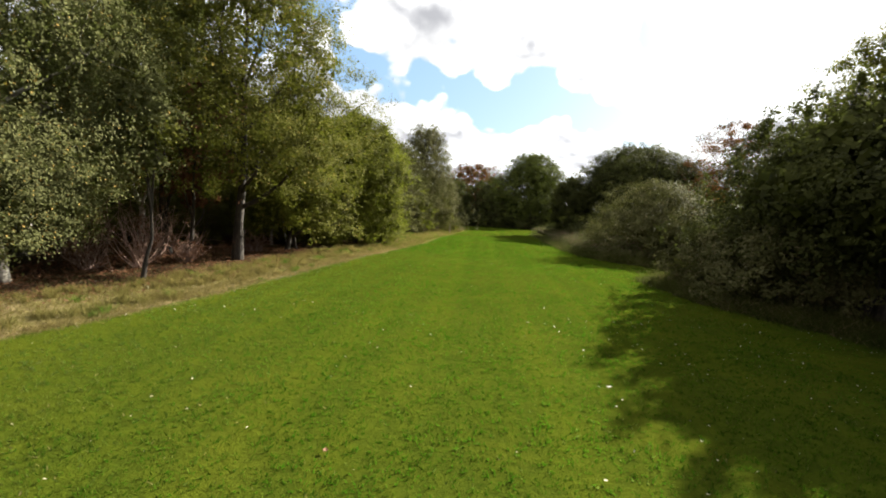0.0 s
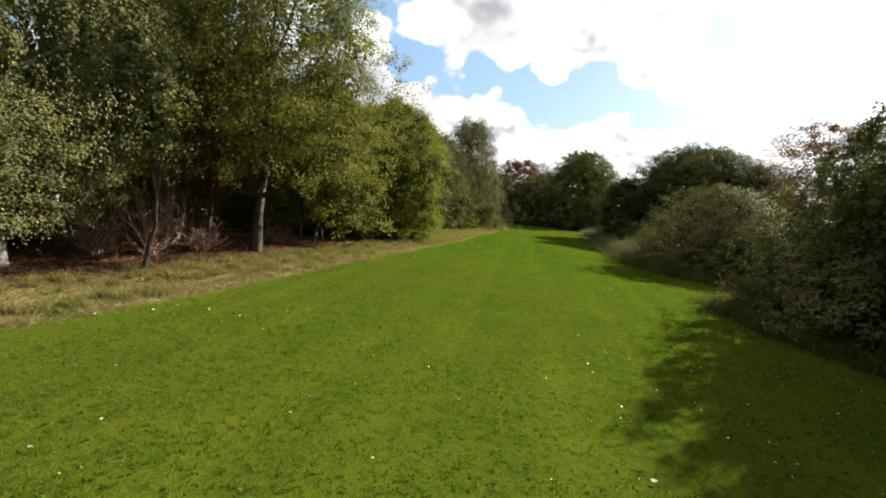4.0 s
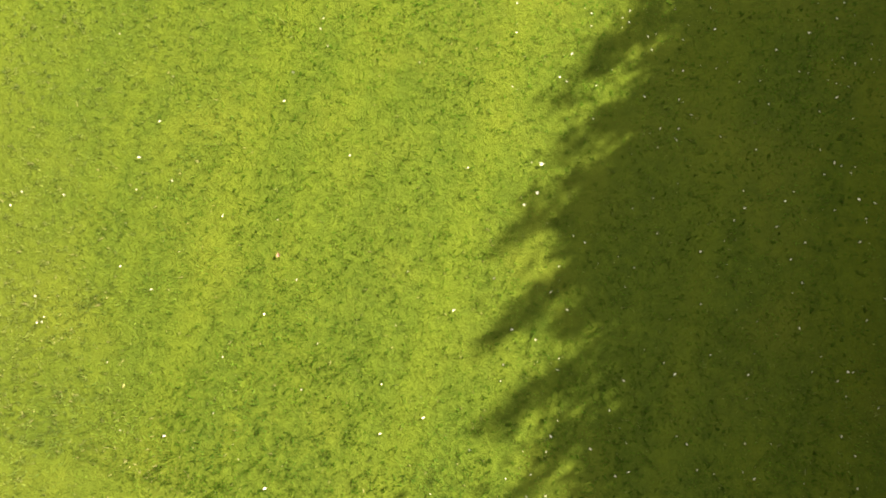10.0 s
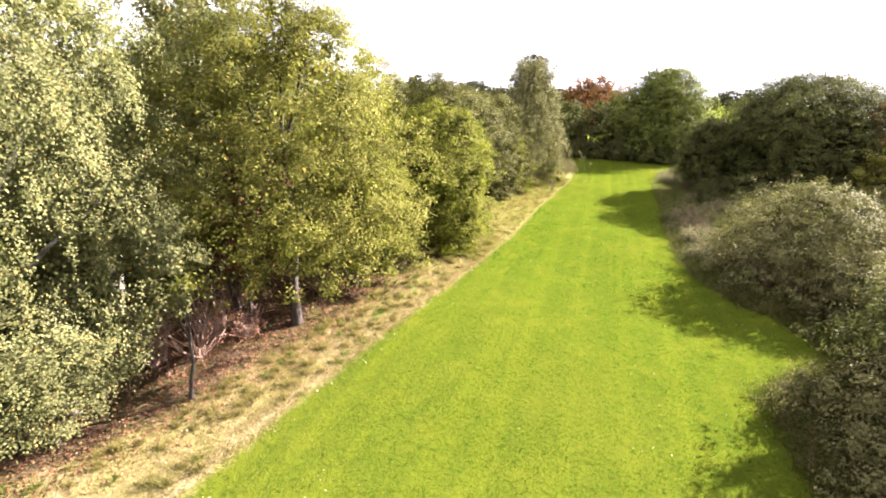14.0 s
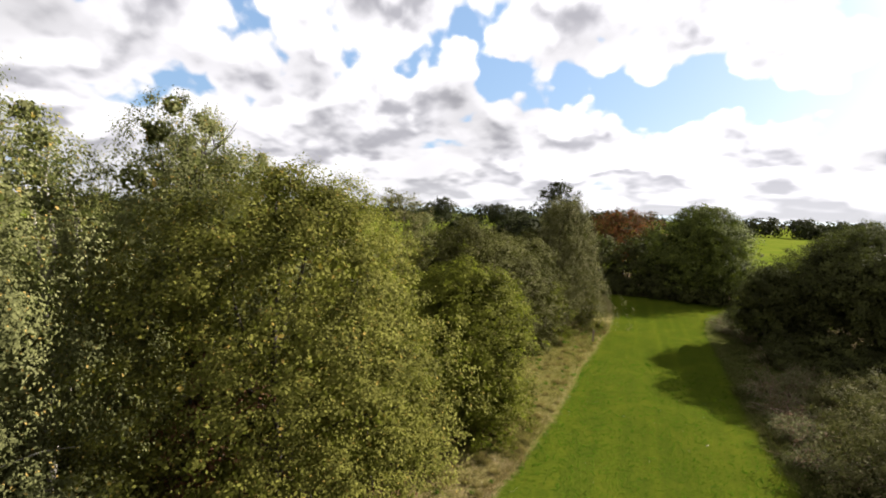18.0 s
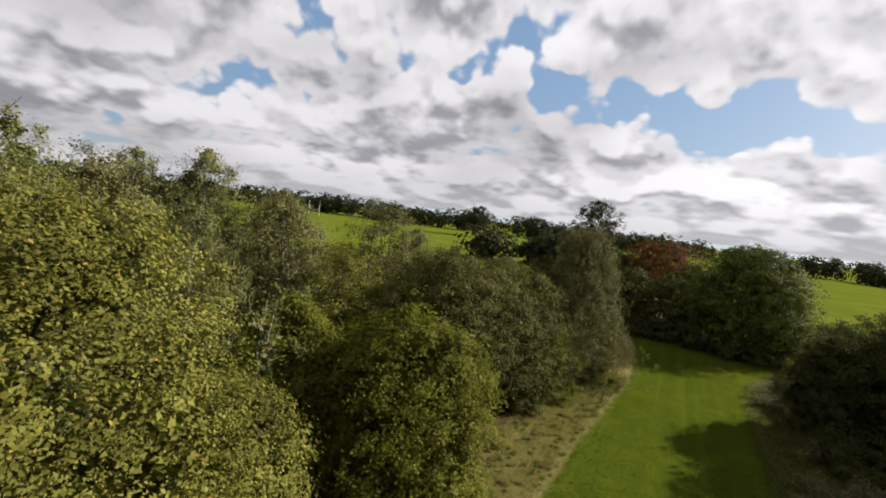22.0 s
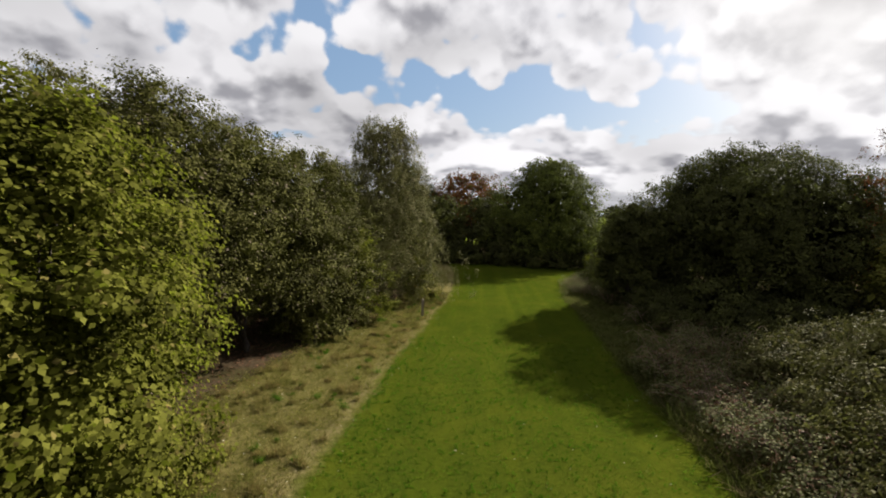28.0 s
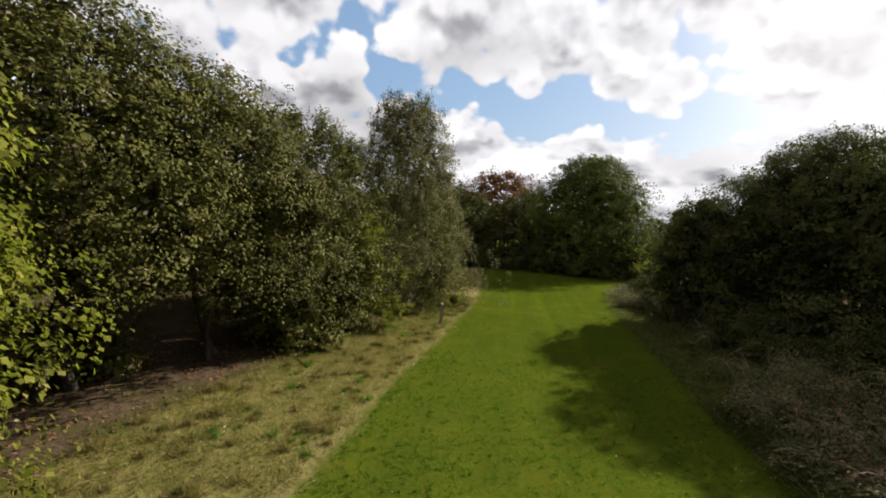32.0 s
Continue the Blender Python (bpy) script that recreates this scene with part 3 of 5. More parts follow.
RIGHT_X = (7.2, 6.8, 6.2, 5.4, 5.2, 5.1, 5.6, 6.4, 7.4, 7.3, 6.9, 5.8, 5.1, 4.5, 4.55, 4.7, 4.75, 5.4, 6.4, 8.0, 11.5)
WOOD_Y = (-8, 6, 7.4, 9.4, 12.6, 16, 18.5, 21.7, 24, 27, 28.6, 31.3, 34.6, 37, 41, 58)
WOOD_X = (-10.2, -8.3, -7.4, -7.0, -6.2, -6.0, -5.6, -5.2, -6.2, -6.2, -5.8, -5.6, -4.7, -4.3, -3.6, -6)


def left_edge(y):
    return np.interp(y, LEFT_Y, LEFT_X)


def right_edge(y):
    return np.interp(y, RIGHT_Y, RIGHT_X)


def wood_edge(y):
    return np.interp(y, WOOD_Y, WOOD_X)


def ground_height(x, y):
    """Gentle unevenness of the turf."""
    x, y = np.asarray(x, float), np.asarray(y, float)
    swell = 0.03 * np.sin(x * 0.7 + 1.3 * np.sin(y * 0.23)) + 0.025 * np.sin(y * 0.53 + 0.8 * np.sin(x * 0.4))
    return swell * np.clip(1.5 - np.hypot(x, y - 20) / 60, 0, 1)


def build_ground():
    def axis(lo, hi, step, far):
        inner = np.arange(lo, hi + step / 2, step)
        outer = np.geomspace(1.0, far, 34)
        return np.concatenate([lo - outer[::-1], inner, hi + outer])

    xs, ys = axis(-14, 14, 0.25, 4500), axis(-4, 62, 0.25, 4500)
    gx, gy = np.meshgrid(xs, ys)
    verts = np.stack([gx, gy, ground_height(gx, gy)], -1).reshape(-1, 3)
    nx, ny = len(xs), len(ys)
    i = (np.arange(ny - 1)[:, None] * nx + np.arange(nx - 1)[None]).ravel()
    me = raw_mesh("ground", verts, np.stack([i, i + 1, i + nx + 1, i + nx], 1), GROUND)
    me.polygons.foreach_set("use_smooth", np.ones(len(i), bool))
    x, y = verts[:, 0], verts[:, 1]
    inside = np.minimum(np.minimum(0.45 * (x - left_edge(y)), right_edge(y) - x), 56.0 - y)
    fields = np.maximum(y - 77, np.where(x < -42, -42 - x, -1e9)) * 0.3
    lawn = np.clip(0.5 + np.maximum(inside, fields) / 0.7, 0, 1)
    wood = np.clip(0.5 + (wood_edge(y) - x) / 1.2, 0, 1) * (x > -42) * (y < 72)
    wood = np.maximum(wood, np.clip(0.5 + (x - right_edge(y) - 3.4) / 1.2, 0, 1) * (x < 34) * (y < 20))
    wood = np.maximum(wood, np.clip(0.5 + (x - right_edge(y) - 2.8) / 1.2, 0, 1) * (x < 34) * (y < 72) * (y >= 20) * 0.9)
    wood = np.maximum(wood, np.clip(y - 56.0, 0, 1) * (y < 76) * (np.abs(x) < 34))
    for name, values in (("lawn", lawn), ("wood", wood)):
        me.attributes.new(name, "FLOAT", "POINT").data.foreach_set("value", values.astype(np.float32))
    tagged(new("ground", me), "mown grass lane between woods, dry verges and brown litter", "ground", kind="structure")


build_ground()


def cell_noise(xs, ys, step, seed):
    """Smooth random heights, from -1 to 1, with features about step wide."""
    table = np.random.default_rng(seed).uniform(-1, 1, (512, 512))
    u, v = xs / step + 200, ys / step + 20
    i, j = np.floor(u).astype(int), np.floor(v).astype(int)
    a, b = u - i, v - j
    a, b = a * a * (3 - 2 * a), b * b * (3 - 2 * b)
    i, j, i2, j2 = i % 512, j % 512, (i + 1) % 512, (j + 1) % 512
    return (table[i, j] * (1 - a) + table[i2, j] * a) * (1 - b) + (table[i, j2] * (1 - a) + table[i2, j2] * a) * b


def scatter_lawn(seed, count, y0, y1, power, high, wide, name, label):
    """Short blades, thinning out along the lane."""
    rng = np.random.default_rng(seed)
    ys = y0 + (y1 - y0) * rng.random(count) ** power
    xs = rng.uniform(-7.5, 7.6, count)
    wobble = 0.18 * np.sin(ys * 3.1) + 0.12 * np.sin(ys * 7.7 + xs)
    keep = (xs > left_edge(ys) + wobble) & (xs < right_edge(ys) + 0.5 + wobble)
    bunch = 1.3 * cell_noise(xs, ys, 0.16, 5) + 0.8 * cell_noise(xs, ys, 0.6, 6)
    keep &= rng.random(count) < 0.78 + 0.22 * (bunch > -0.1)
    keep &= rng.random(count) < np.clip((xs - left_edge(ys)) / 1.1 + 0.25, 0, 1)
    xs, ys = xs[keep], ys[keep]
    tall = np.clip(1.0 + 0.35 * bunch[keep], 0.65, 1.45) * (1 - 0.35 * np.clip((ys - 12) / 20, 0, 1))
    k = len(xs)
    grow = 1 + np.clip(ys, 0, 30) / 32
    blades(name, xs, ys, ground_height(xs, ys), high * tall * rng.uniform(0.5, 1.4, k), wide * grow * rng.uniform(0.6, 1.4, k), BLADE_LAWN, rng, 0.7, label)


scatter_lawn(12, 70000, -7.0, -0.6, 0.6, 0.022, 0.014, "lawn_grass", "short mown green grass behind the start of the lane")
scatter_lawn(11, 360000, -0.6, 56.8, 1.9, 0.022, 0.014, "lawn_grass", "short mown green grass in the open lane")


def scatter_rough(seed, count, near, far, y0, y1, high, wide, mat, name, label):
    """Longer grass between two edges; it stands in tufts."""
    rng = np.random.default_rng(seed)
    tufts = count // 9
    ty = rng.uniform(y0, y1, tufts)
    lo, hi = near(ty), far(ty)
    tx = lo + (hi - lo) * rng.random(tufts)
    who = rng.integers(0, tufts, count)
    xs, ys = tx[who] + rng.normal(0, 0.1, count), ty[who] + rng.normal(0, 0.1, count)
    tall = (rng.uniform(0.4, 1.5, tufts) ** 2.2)[who]
    blades(name, xs, ys, ground_height(xs, ys), high * tall * rng.uniform(0.5, 1.2, count), wide * rng.uniform(0.6, 1.4, count), mat, rng, 1.1, label)


scatter_rough(21, 92000, lambda y: wood_edge(y) - 0.3, left_edge, -6, 24, 0.05, 0.013, BLADE_ROUGH, "verge_grass", "dry straw-coloured verge grass beside the lane")
scatter_rough(22, 90000, lambda y: wood_edge(y) - 0.3, left_edge, 20, 42, 0.055, 0.014, BLADE_VERGE, "verge_grass", "olive verge grass under the tree edge")
# right-hand side: blades toned dark to carry the shade there
scatter_rough(20, 30000, lambda y: right_edge(y) - 0.2, lambda y: right_edge(y) + 2.8, 30, 42, 0.06, 0.016, BLADE_SHADE, "bank_grass", "short grass on the bank, coloured dark for the oak's shade")
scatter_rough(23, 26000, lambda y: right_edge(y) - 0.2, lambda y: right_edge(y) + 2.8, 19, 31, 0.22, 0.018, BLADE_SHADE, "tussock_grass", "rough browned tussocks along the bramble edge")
scatter_rough(24, 34000, lambda y: right_edge(y) - 0.25, lambda y: right_edge(y) + 1.6, 7, 20, 0.16, 0.016, BLADE_SHADE, "tussock_grass", "rough grass with the shade of the shrubs in its colour")

scatter_rough(25, 24000, lambda y: left_edge(y) - 0.22 - 0.1 * np.sin(y * 0.9), lambda y: left_edge(y) + 0.12 + 0.1 * np.sin(y * 2.3), 3, 21, 0.045, 0.012, BLADE_STRAW, "dry_grass_line", "pale dry grass along the mown edge")


def tufts(seed, spots, per, high, wide, mat, name, label):
    """Taller bunches of grass, leaning out from their middles."""
    rng = np.random.default_rng(seed)
    spots = np.asarray(spots, float)
    who = np.repeat(np.arange(len(spots)), per)
    size = rng.uniform(0.6, 1.4, len(spots))[who]
    off = rng.normal(0, 0.32 * high, (len(who), 2)) * size[:, None]
    xs, ys = spots[who, 0] + off[:, 0], spots[who, 1] + off[:, 1]
    blades(name, xs, ys, ground_height(xs, ys), high * size * rng.uniform(0.5, 1.2, len(who)), wide * rng.uniform(0.6, 1.4, len(who)), mat, rng, 0.55, label)


rng = np.random.default_rng(26)
ty = rng.uniform(4, 41, 130)
tufts(27, np.stack([wood_edge(ty) + (left_edge(ty) - wood_edge(ty)) * rng.random(130), ty], 1), 60, 0.12, 0.012, BLADE_LAWN, "grass_tufts", "green grass tufts in the dry verge")
ty = rng.uniform(4, 41, 330)
tufts(29, np.stack([wood_edge(ty) + (left_edge(ty) - wood_edge(ty)) * rng.random(330), ty], 1), 90, 0.17, 0.013, BLADE_ROUGH, "grass_tufts", "olive and straw grass tufts in the dry verge")
ty = 0.8 + 22 * rng.random(15000) ** 1.7
tufts(28, np.stack([rng.uniform(-5, 5.4, 15000), ty], 1), 7, 0.034, 0.009, BLADE_LAWN, "lawn_tufts", "coarser grass tufts in the mown lane")
ty = rng.uniform(-6, 0.8, 3500)
tufts(31, np.stack([rng.uniform(-5, 5.4, 3500), ty], 1), 7, 0.034, 0.009, BLADE_LAWN, "lawn_tufts", "coarser grass tufts behind the start of the lane")
ty = rng.uniform(19, 33, 2600)
tufts(30, np.stack([left_edge(ty) + 0.2 + (right_edge(ty) - left_edge(ty) - 0.4) * rng.random(2600) ** 1.5, ty], 1), 9, 0.06, 0.011, BLADE_LAWN, "lawn_tufts", "small dark tufts in the mown lane")

# ---- the wood beside the lane ----
tree("birch_tree", -8.9, 8.0, "tall", 1.4, 11.9, 3.0, LEAF_BIRCH, "tall drooping birch with white bark at the wood edge", seed=31, lobes=30, clumps=3800,
     per=32, spread=0.19, size=0.052, bark=BARK_BIRCH, trunk=0.11, hang=0.6, limbs=8, wisps=80, fine=True)
tree("birch_tree", -12.0, 11.4, "tall", 2.0, 10.4, 2.8, LEAF_BIRCH, "twin-stemmed pale birch behind the first row", seed=32, fine=True, lobes=18, clumps=1000,
     per=22, spread=0.18, size=0.09, bark=BARK_BIRCH, trunk=0.13, stems=2, hang=0.6, limbs=6, wisps=50)
tree("young_tree", -7.0, 9.2, "round", 2.2, 4.5, 0.95, LEAF_BIRCH, "slim young tree with a bare thin trunk", seed=33, lobes=9, clumps=220,
     per=20, spread=0.16, size=0.075, trunk=0.045, limbs=4, fine=True)
tree("shrub", -8.4, 7.2, "round", 0.7, 3.4, 1.8, LEAF_BIRCH, "pale green leafy shrub at the wood edge", "shrub", seed=34, lobes=16, clumps=1500,
     per=34, spread=0.18, size=0.05, stems=2, trunk=0.03, limbs=0, fine=True)
tree("shrub", -10.6, 5.2, "dome", 0.1, 2.4, 1.9, LEAF_BIRCH, "pale green low shrub under the birch", "shrub", seed=134, lobes=12, clumps=520,
     per=22, spread=0.18, size=0.08, stems=4, trunk=0.03, limbs=0, fine=True)
tree("withered_tree", -8.0, 12.2, "round", 1.3, 5.4, 1.3, LEAF_DRY, "slim dead tree with brown withered leaves", seed=136, fine=True, lobes=12, clumps=200,
     per=16, spread=0.16, size=0.07, trunk=0.06, limbs=8, dense=0.4, wisps=20)
tree("birch_tree", -9.3, 12.8, "globe", 2.6, 10.5, 2.3, LEAF_BIRCH, "slender multi-stemmed feathery birch rising over the alder", seed=35, lobes=26, clumps=2200,
     per=24, spread=0.18, size=0.06, fine=True, stems=3, trunk=0.07, hang=0.4, limbs=6)
tree("alder_tree", -7.0, 12.9, "globe", 1.7, 9.1, 3.5, LEAF_ALDER, "large full green alder leaning over the lane", seed=36, lobes=34, clumps=3400,
     per=28, spread=0.2, size=0.066, fine=True, trunk=0.14, lean=(0.3, 0.3), limbs=9, wisps=120)
tree("alder_tree", -6.7, 16.5, "dome", 0.4, 5.8, 2.2, LEAF_ALDER, "bushy green alder beside the large one", seed=37, lobes=20, clumps=1200,
     per=22, spread=0.19, size=0.09, fine=True, trunk=0.08, stems=2, limbs=5, wisps=40)
tree("birch_tree", -11.7, 14.8, "tall", 1.6, 10.2, 2.4, LEAF_BIRCH, "feathery birch rising over the alder", seed=38, lobes=18, clumps=1000, fine=True,
     per=18, spread=0.18, size=0.08, bark=BARK_BIRCH, trunk=0.09, hang=0.3, limbs=6, wisps=40)
tree("hazel", -6.2, 21.7, "globe", -0.5, 6.4, 2.8, LEAF_HAZEL, "broad-leaved bright green hazel at the verge", "shrub", seed=39, lobes=34, clumps=5400, dense=1.05,
     per=17, spread=0.19, size=0.09, fine=True, trunk=0.06, stems=5, limbs=5, wisps=90, width=0.8)
tree("hazel", -9.3, 20.3, "dome", 0.05, 6.2, 2.3, LEAF_HAZEL, "second green hazel behind the verge", "shrub", seed=139, lobes=24, clumps=2600, dense=1.0,
     per=17, spread=0.19, size=0.09, fine=True, trunk=0.06, stems=4, limbs=4, wisps=60, width=0.8)
for x, y, h, seed in ((-10.0, 21.3, 6.6, 141), (-8.6, 18.9, 7.2, 142)):
    tree("bare_birch", x, y, "tall", 2.5, h, 0.9, LEAF_BIRCH, "thin half-bare birch with pale stems behind the hazels", seed=seed, lobes=6, clumps=50, per=16, spread=0.15, size=0.08,
         bark=BARK_BIRCH, trunk=0.055, stems=2, limbs=4, hang=0.4, dense=0.3, group="bare birches")
tree("alder_tree", -8.3, 27.3, "round", 1.7, 7.7, 3.0, LEAF_DULL, "dark glossy-leaved tree at the verge", seed=40, lobes=28, clumps=2700, dense=1.0,
     per=20, spread=0.19, size=0.09, fine=True, trunk=0.1, stems=2, limbs=6, wisps=90)
tree("alder_tree", -7.4, 30.2, "round", 1.3, 7.2, 3.0, LEAF_DULL, "dark glossy-leaved tree in the middle of the row", seed=140, lobes=26, clumps=2200, dense=1.0,
     per=20, spread=0.19, size=0.09, trunk=0.08, stems=2, limbs=4, wisps=70, fine=True)
tree("alder_tree", -6.6, 33.2, "round", -0.3, 7.0, 3.0, LEAF_DULL, "dark glossy-leaved shrubby tree, low to the verge", seed=41, lobes=26, clumps=2200, dense=1.0,
     per=20, spread=0.18, size=0.09, fine=True, trunk=0.09, stems=2, limbs=5, wisps=80)
for k, (x, y, h, r) in enumerate(((-9.2, 28.4, 1.6, 1.3), (-5.8, 31.8, 2.2, 1.2), (-10.4, 26.0, 2.4, 1.5), (-5.6, 34.2, 2.2, 1.2))):
    tree("understorey_bush", x, y, "dome", 0.0, h, r, LEAF_DULL, "dark leafy bush filling the foot of the trees", "shrub", seed=145 + k, lobes=8, clumps=260, per=20,
         spread=0.17, size=0.085, trunk=0.02, stems=3, limbs=0, group="verge understorey")
tree("spindle_bush", -5.0, 35.0, "dome", 0.1, 4.0, 1.6, LEAF_HAZEL, "small yellowing bush at the foot of the trees", "shrub", seed=42, fine=True, lobes=9, clumps=300,
     per=24, spread=0.15, size=0.08, trunk=0.03, stems=3, limbs=0, wisps=20)
tree("birch_tree", -5.3, 40.9, "spire", 0.0, 9.8, 4.3, LEAF_WILLOW, "grey-green cone-shaped birch standing out over the lane", seed=43, lobes=50, clumps=5200, dense=1.1, fine=True,
     per=18, spread=0.17, size=0.085, trunk=0.13, hang=0.35, limbs=8, wisps=110)
tree("alder_tree", -7.6, 39.4, "tall", 0.3, 7.2, 2.2, LEAF_DULL, "dark narrow tree close beside the cone-shaped birch", seed=44, fine=True, lobes=14, clumps=700,
     per=24, spread=0.18, size=0.095, trunk=0.08, limbs=5, wisps=50)
tree("sapling", -3.2, 39.2, "dome", 0.0, 2.4, 1.2, LEAF_ALDER, "low leafy sapling under the birch", "shrub", seed=45, fine=True, lobes=7, clumps=170,
     per=22, spread=0.14, size=0.08, trunk=0.02, stems=3, limbs=0)

# ---- far end of the lane ----
tree("maple_tree", 6.1, 58.9, "globe", 0.0, 10.0, 5.3, LEAF_DOME, "large dome-shaped dark green tree closing the lane", seed=51, lobes=70, clumps=4600, dense=1.2,
     per=24, spread=0.26, size=0.13, trunk=0.25, limbs=8, wisps=60)
tree("copper_tree", -1.6, 69.0, "globe", 1.5, 9.7, 5.4, LEAF_COPPER, "copper-brown tree behind the hedge", seed=52, lobes=22, clumps=1000,
     per=22, spread=0.34, size=0.18, trunk=0.2, limbs=6, wisps=30)
for k, (x, y, h, r) in enumerate(((-3.8, 59.6, 6.4, 3.5), (-0.4, 59.2, 6.4, 3.4), (2.4, 57.6, 3.4, 2.2), (-6.6, 57.6, 6.6, 3.2), (1.6, 64.0, 7.2, 3.2), (-9.0, 65.0, 7.0, 3.6), (13.2, 61.8, 4.0, 3.0), (17.2, 60.2, 3.6, 3.0), (22.0, 58.4, 3.4, 3.0), (-6.0, 68.0, 7.6, 3.4), (26.5, 56.5, 3.4, 3.0))):
    tree("hawthorn", x, y, "dome", 0.05, h, r, LEAF_OAK, "dark shady hawthorn in the end hedge", "shrub", seed=60 + k, lobes=15, clumps=440, per=22, dense=0.95,
         spread=0.28, size=0.16, trunk=0.08, stems=2, limbs=2, group="end hedge")
for k, (x, y, h, r) in enumerate(((12.0, 57.4, 3.3, 2.3), (15.6, 56.0, 3.6, 2.4), (10.9, 53.8, 1.5, 1.4))):
    tree("bush", x, y, "dome", 0.05, h, r, LEAF_HAZEL if k < 1 else LEAF_ALDER, "yellow-green sunlit bush beside the end tree", "shrub", seed=70 + k, lobes=10, clumps=300, per=22,
         spread=0.24, size=0.13, trunk=0.04, stems=3, limbs=0)

for k, (x, y, h, r) in enumerate(((-5.6, 55.4, 1.9, 1.6), (-3.2, 56.2, 1.7, 1.6), (-0.8, 56.4, 1.8, 1.6), (1.6, 56.0, 1.8, 1.6), (4.0, 55.4, 1.7, 1.6), (6.4, 55.2, 1.8, 1.6), (8.6, 55.8, 1.7, 1.5), (-8.0, 54.6, 2.0, 1.7))):
    tree("hedge_bush", x, y, "dome", 0.0, h, r, LEAF_OAK, "low dark bush at the foot of the end hedge", "shrub", seed=170 + k, lobes=8, clumps=200, per=18, dense=1.0,
         spread=0.2, size=0.12, trunk=0.02, stems=2, limbs=0, group="hedge foot")

# ---- right side of the lane ----
tree("oak_tree", 13.3, 40.3, "globe", 1.6, 8.3, 5.6, LEAF_OAK, "dark spreading oak with a domed layered crown", seed=81, lobes=64, clumps=6200, dense=1.1, core_leaf=0.3, core_count=260, fine=True,
     per=17, spread=0.22, size=0.118, trunk=0.13, stems=3, limbs=12, tilt=0.35, fill=0.5, skin=0.5)
tree("oak_tree", 7.8, 40.6, "globe", 0.8, 5.5, 2.3, LEAF_OAK, "smaller dark oak leaning over the lane beside the large one", seed=84, lobes=26, clumps=1300, dense=1.1, core_leaf=0.3, core_count=220, fine=True,
     per=16, spread=0.2, size=0.09, trunk=0.09, stems=2, limbs=6, fill=0.5, wisps=40)
tree("oak_tree", 19.0, 42.4, "globe", 1.4, 6.6, 3.8, LEAF_OAK, "second dark oak behind the first", seed=82, lobes=44, clumps=1600, dense=1.1, fine=True,
     per=18, spread=0.22, size=0.1, trunk=0.12, stems=2, limbs=8, fill=0.5, wisps=40)
tree("copper_tree", 18.4, 35.4, "round", 1.0, 9.9, 4.1, LEAF_COPPER, "russet-leaved tree on the far side of the brambles", seed=83, lobes=22, clumps=1200, fine=True,
     per=22, spread=0.22, size=0.1, trunk=0.14, limbs=6)
for k, (x, y, h, r, m) in enumerate(((15.4, 34.0, 4.9, 2.5, LEAF_ALDER), (17.6, 31.6, 4.4, 2.4, LEAF_WILLOW), (12.2, 42.2, 3.6, 2.6, LEAF_OAK), (16.2, 43.8, 3.8, 2.8, LEAF_OAK), (20.6, 43.4, 3.8, 2.8, LEAF_OAK), (20.2, 36.4, 3.3, 2.6, LEAF_OAK), (9.6, 52.2, 1.9, 1.8, LEAF_HAZEL), (13.8, 51.0, 3.1, 2.6, LEAF_OAK),
                                     (18.4, 51.5, 3.3, 2.8, LEAF_OAK), (9.8, 36.6, 2.3, 2.3, LEAF_OAK), (13.8, 35.6, 2.3, 2.3, LEAF_OAK), (8.4, 41.2, 2.0, 2.2, LEAF_OAK), (15.4, 33.4, 2.8, 2.3, LEAF_BRAMBLE),
                                     (8.4, 45.8, 1.4, 1.9, LEAF_BRAMBLE), (17.4, 36.8, 2.6, 2.3, LEAF_OAK), (24.0, 47.5, 3.4, 2.8, LEAF_OAK), (14.8, 31.2, 2.2, 2.2, LEAF_OAK), (11.6, 33.4, 1.8, 2.0, LEAF_OAK), (17.6, 30.0, 2.6, 2.3, LEAF_OAK), (9.8, 40.2, 2.0, 2.0, LEAF_OAK), (7.6, 43.0, 1.2, 1.5, LEAF_OAK), (11.8, 36.9, 1.7, 1.6, LEAF_OAK), (13.2, 38.0, 1.8, 1.6, LEAF_OAK), (14.6, 36.9, 1.8, 1.6, LEAF_OAK), (15.6, 38.8, 1.8, 1.7, LEAF_OAK), (10.5, 38.7, 1.7, 1.5, LEAF_OAK), (16.4, 35.0, 1.9, 1.7, LEAF_OAK))):
    tree("understorey_bush", x, y, "dome", 0.0, h, r, m, "low bush in the shade of the oaks", "shrub", seed=90 + k, lobes=9, clumps=260, per=22,
         spread=0.2, size=0.1, trunk=0.02, stems=3, limbs=0, group="oak understorey")
tree("willow_bush", 8.3, 22.6, "dome", 0.0, 3.9, 3.4, LEAF_WILLOW, "wide rounded grey-green willow bush beside the lane", "shrub", seed=101, lobes=28, clumps=1700, fine=True,
     per=22, spread=0.18, size=0.085, trunk=0.04, stems=5, limbs=0, wisps=60)
tree("shrub", 9.4, 27.4, "dome", 0.0, 2.6, 2.6, LEAF_WILLOW, "grey-green shrub behind the brambles", "shrub", seed=102, lobes=18, clumps=900, fine=True,
     per=20, spread=0.18, size=0.08, trunk=0.03, stems=4, limbs=0, wisps=40)
tree("shrub", 9.9, 17.3, "dome", 0.0, 3.0, 2.3, LEAF_BRAMBLE, "dull green and brown shrub beside the lane", "shrub", seed=109, fine=True, lobes=20, clumps=900,
     per=22, spread=0.18, size=0.085, trunk=0.03, stems=4, limbs=0, wisps=60)
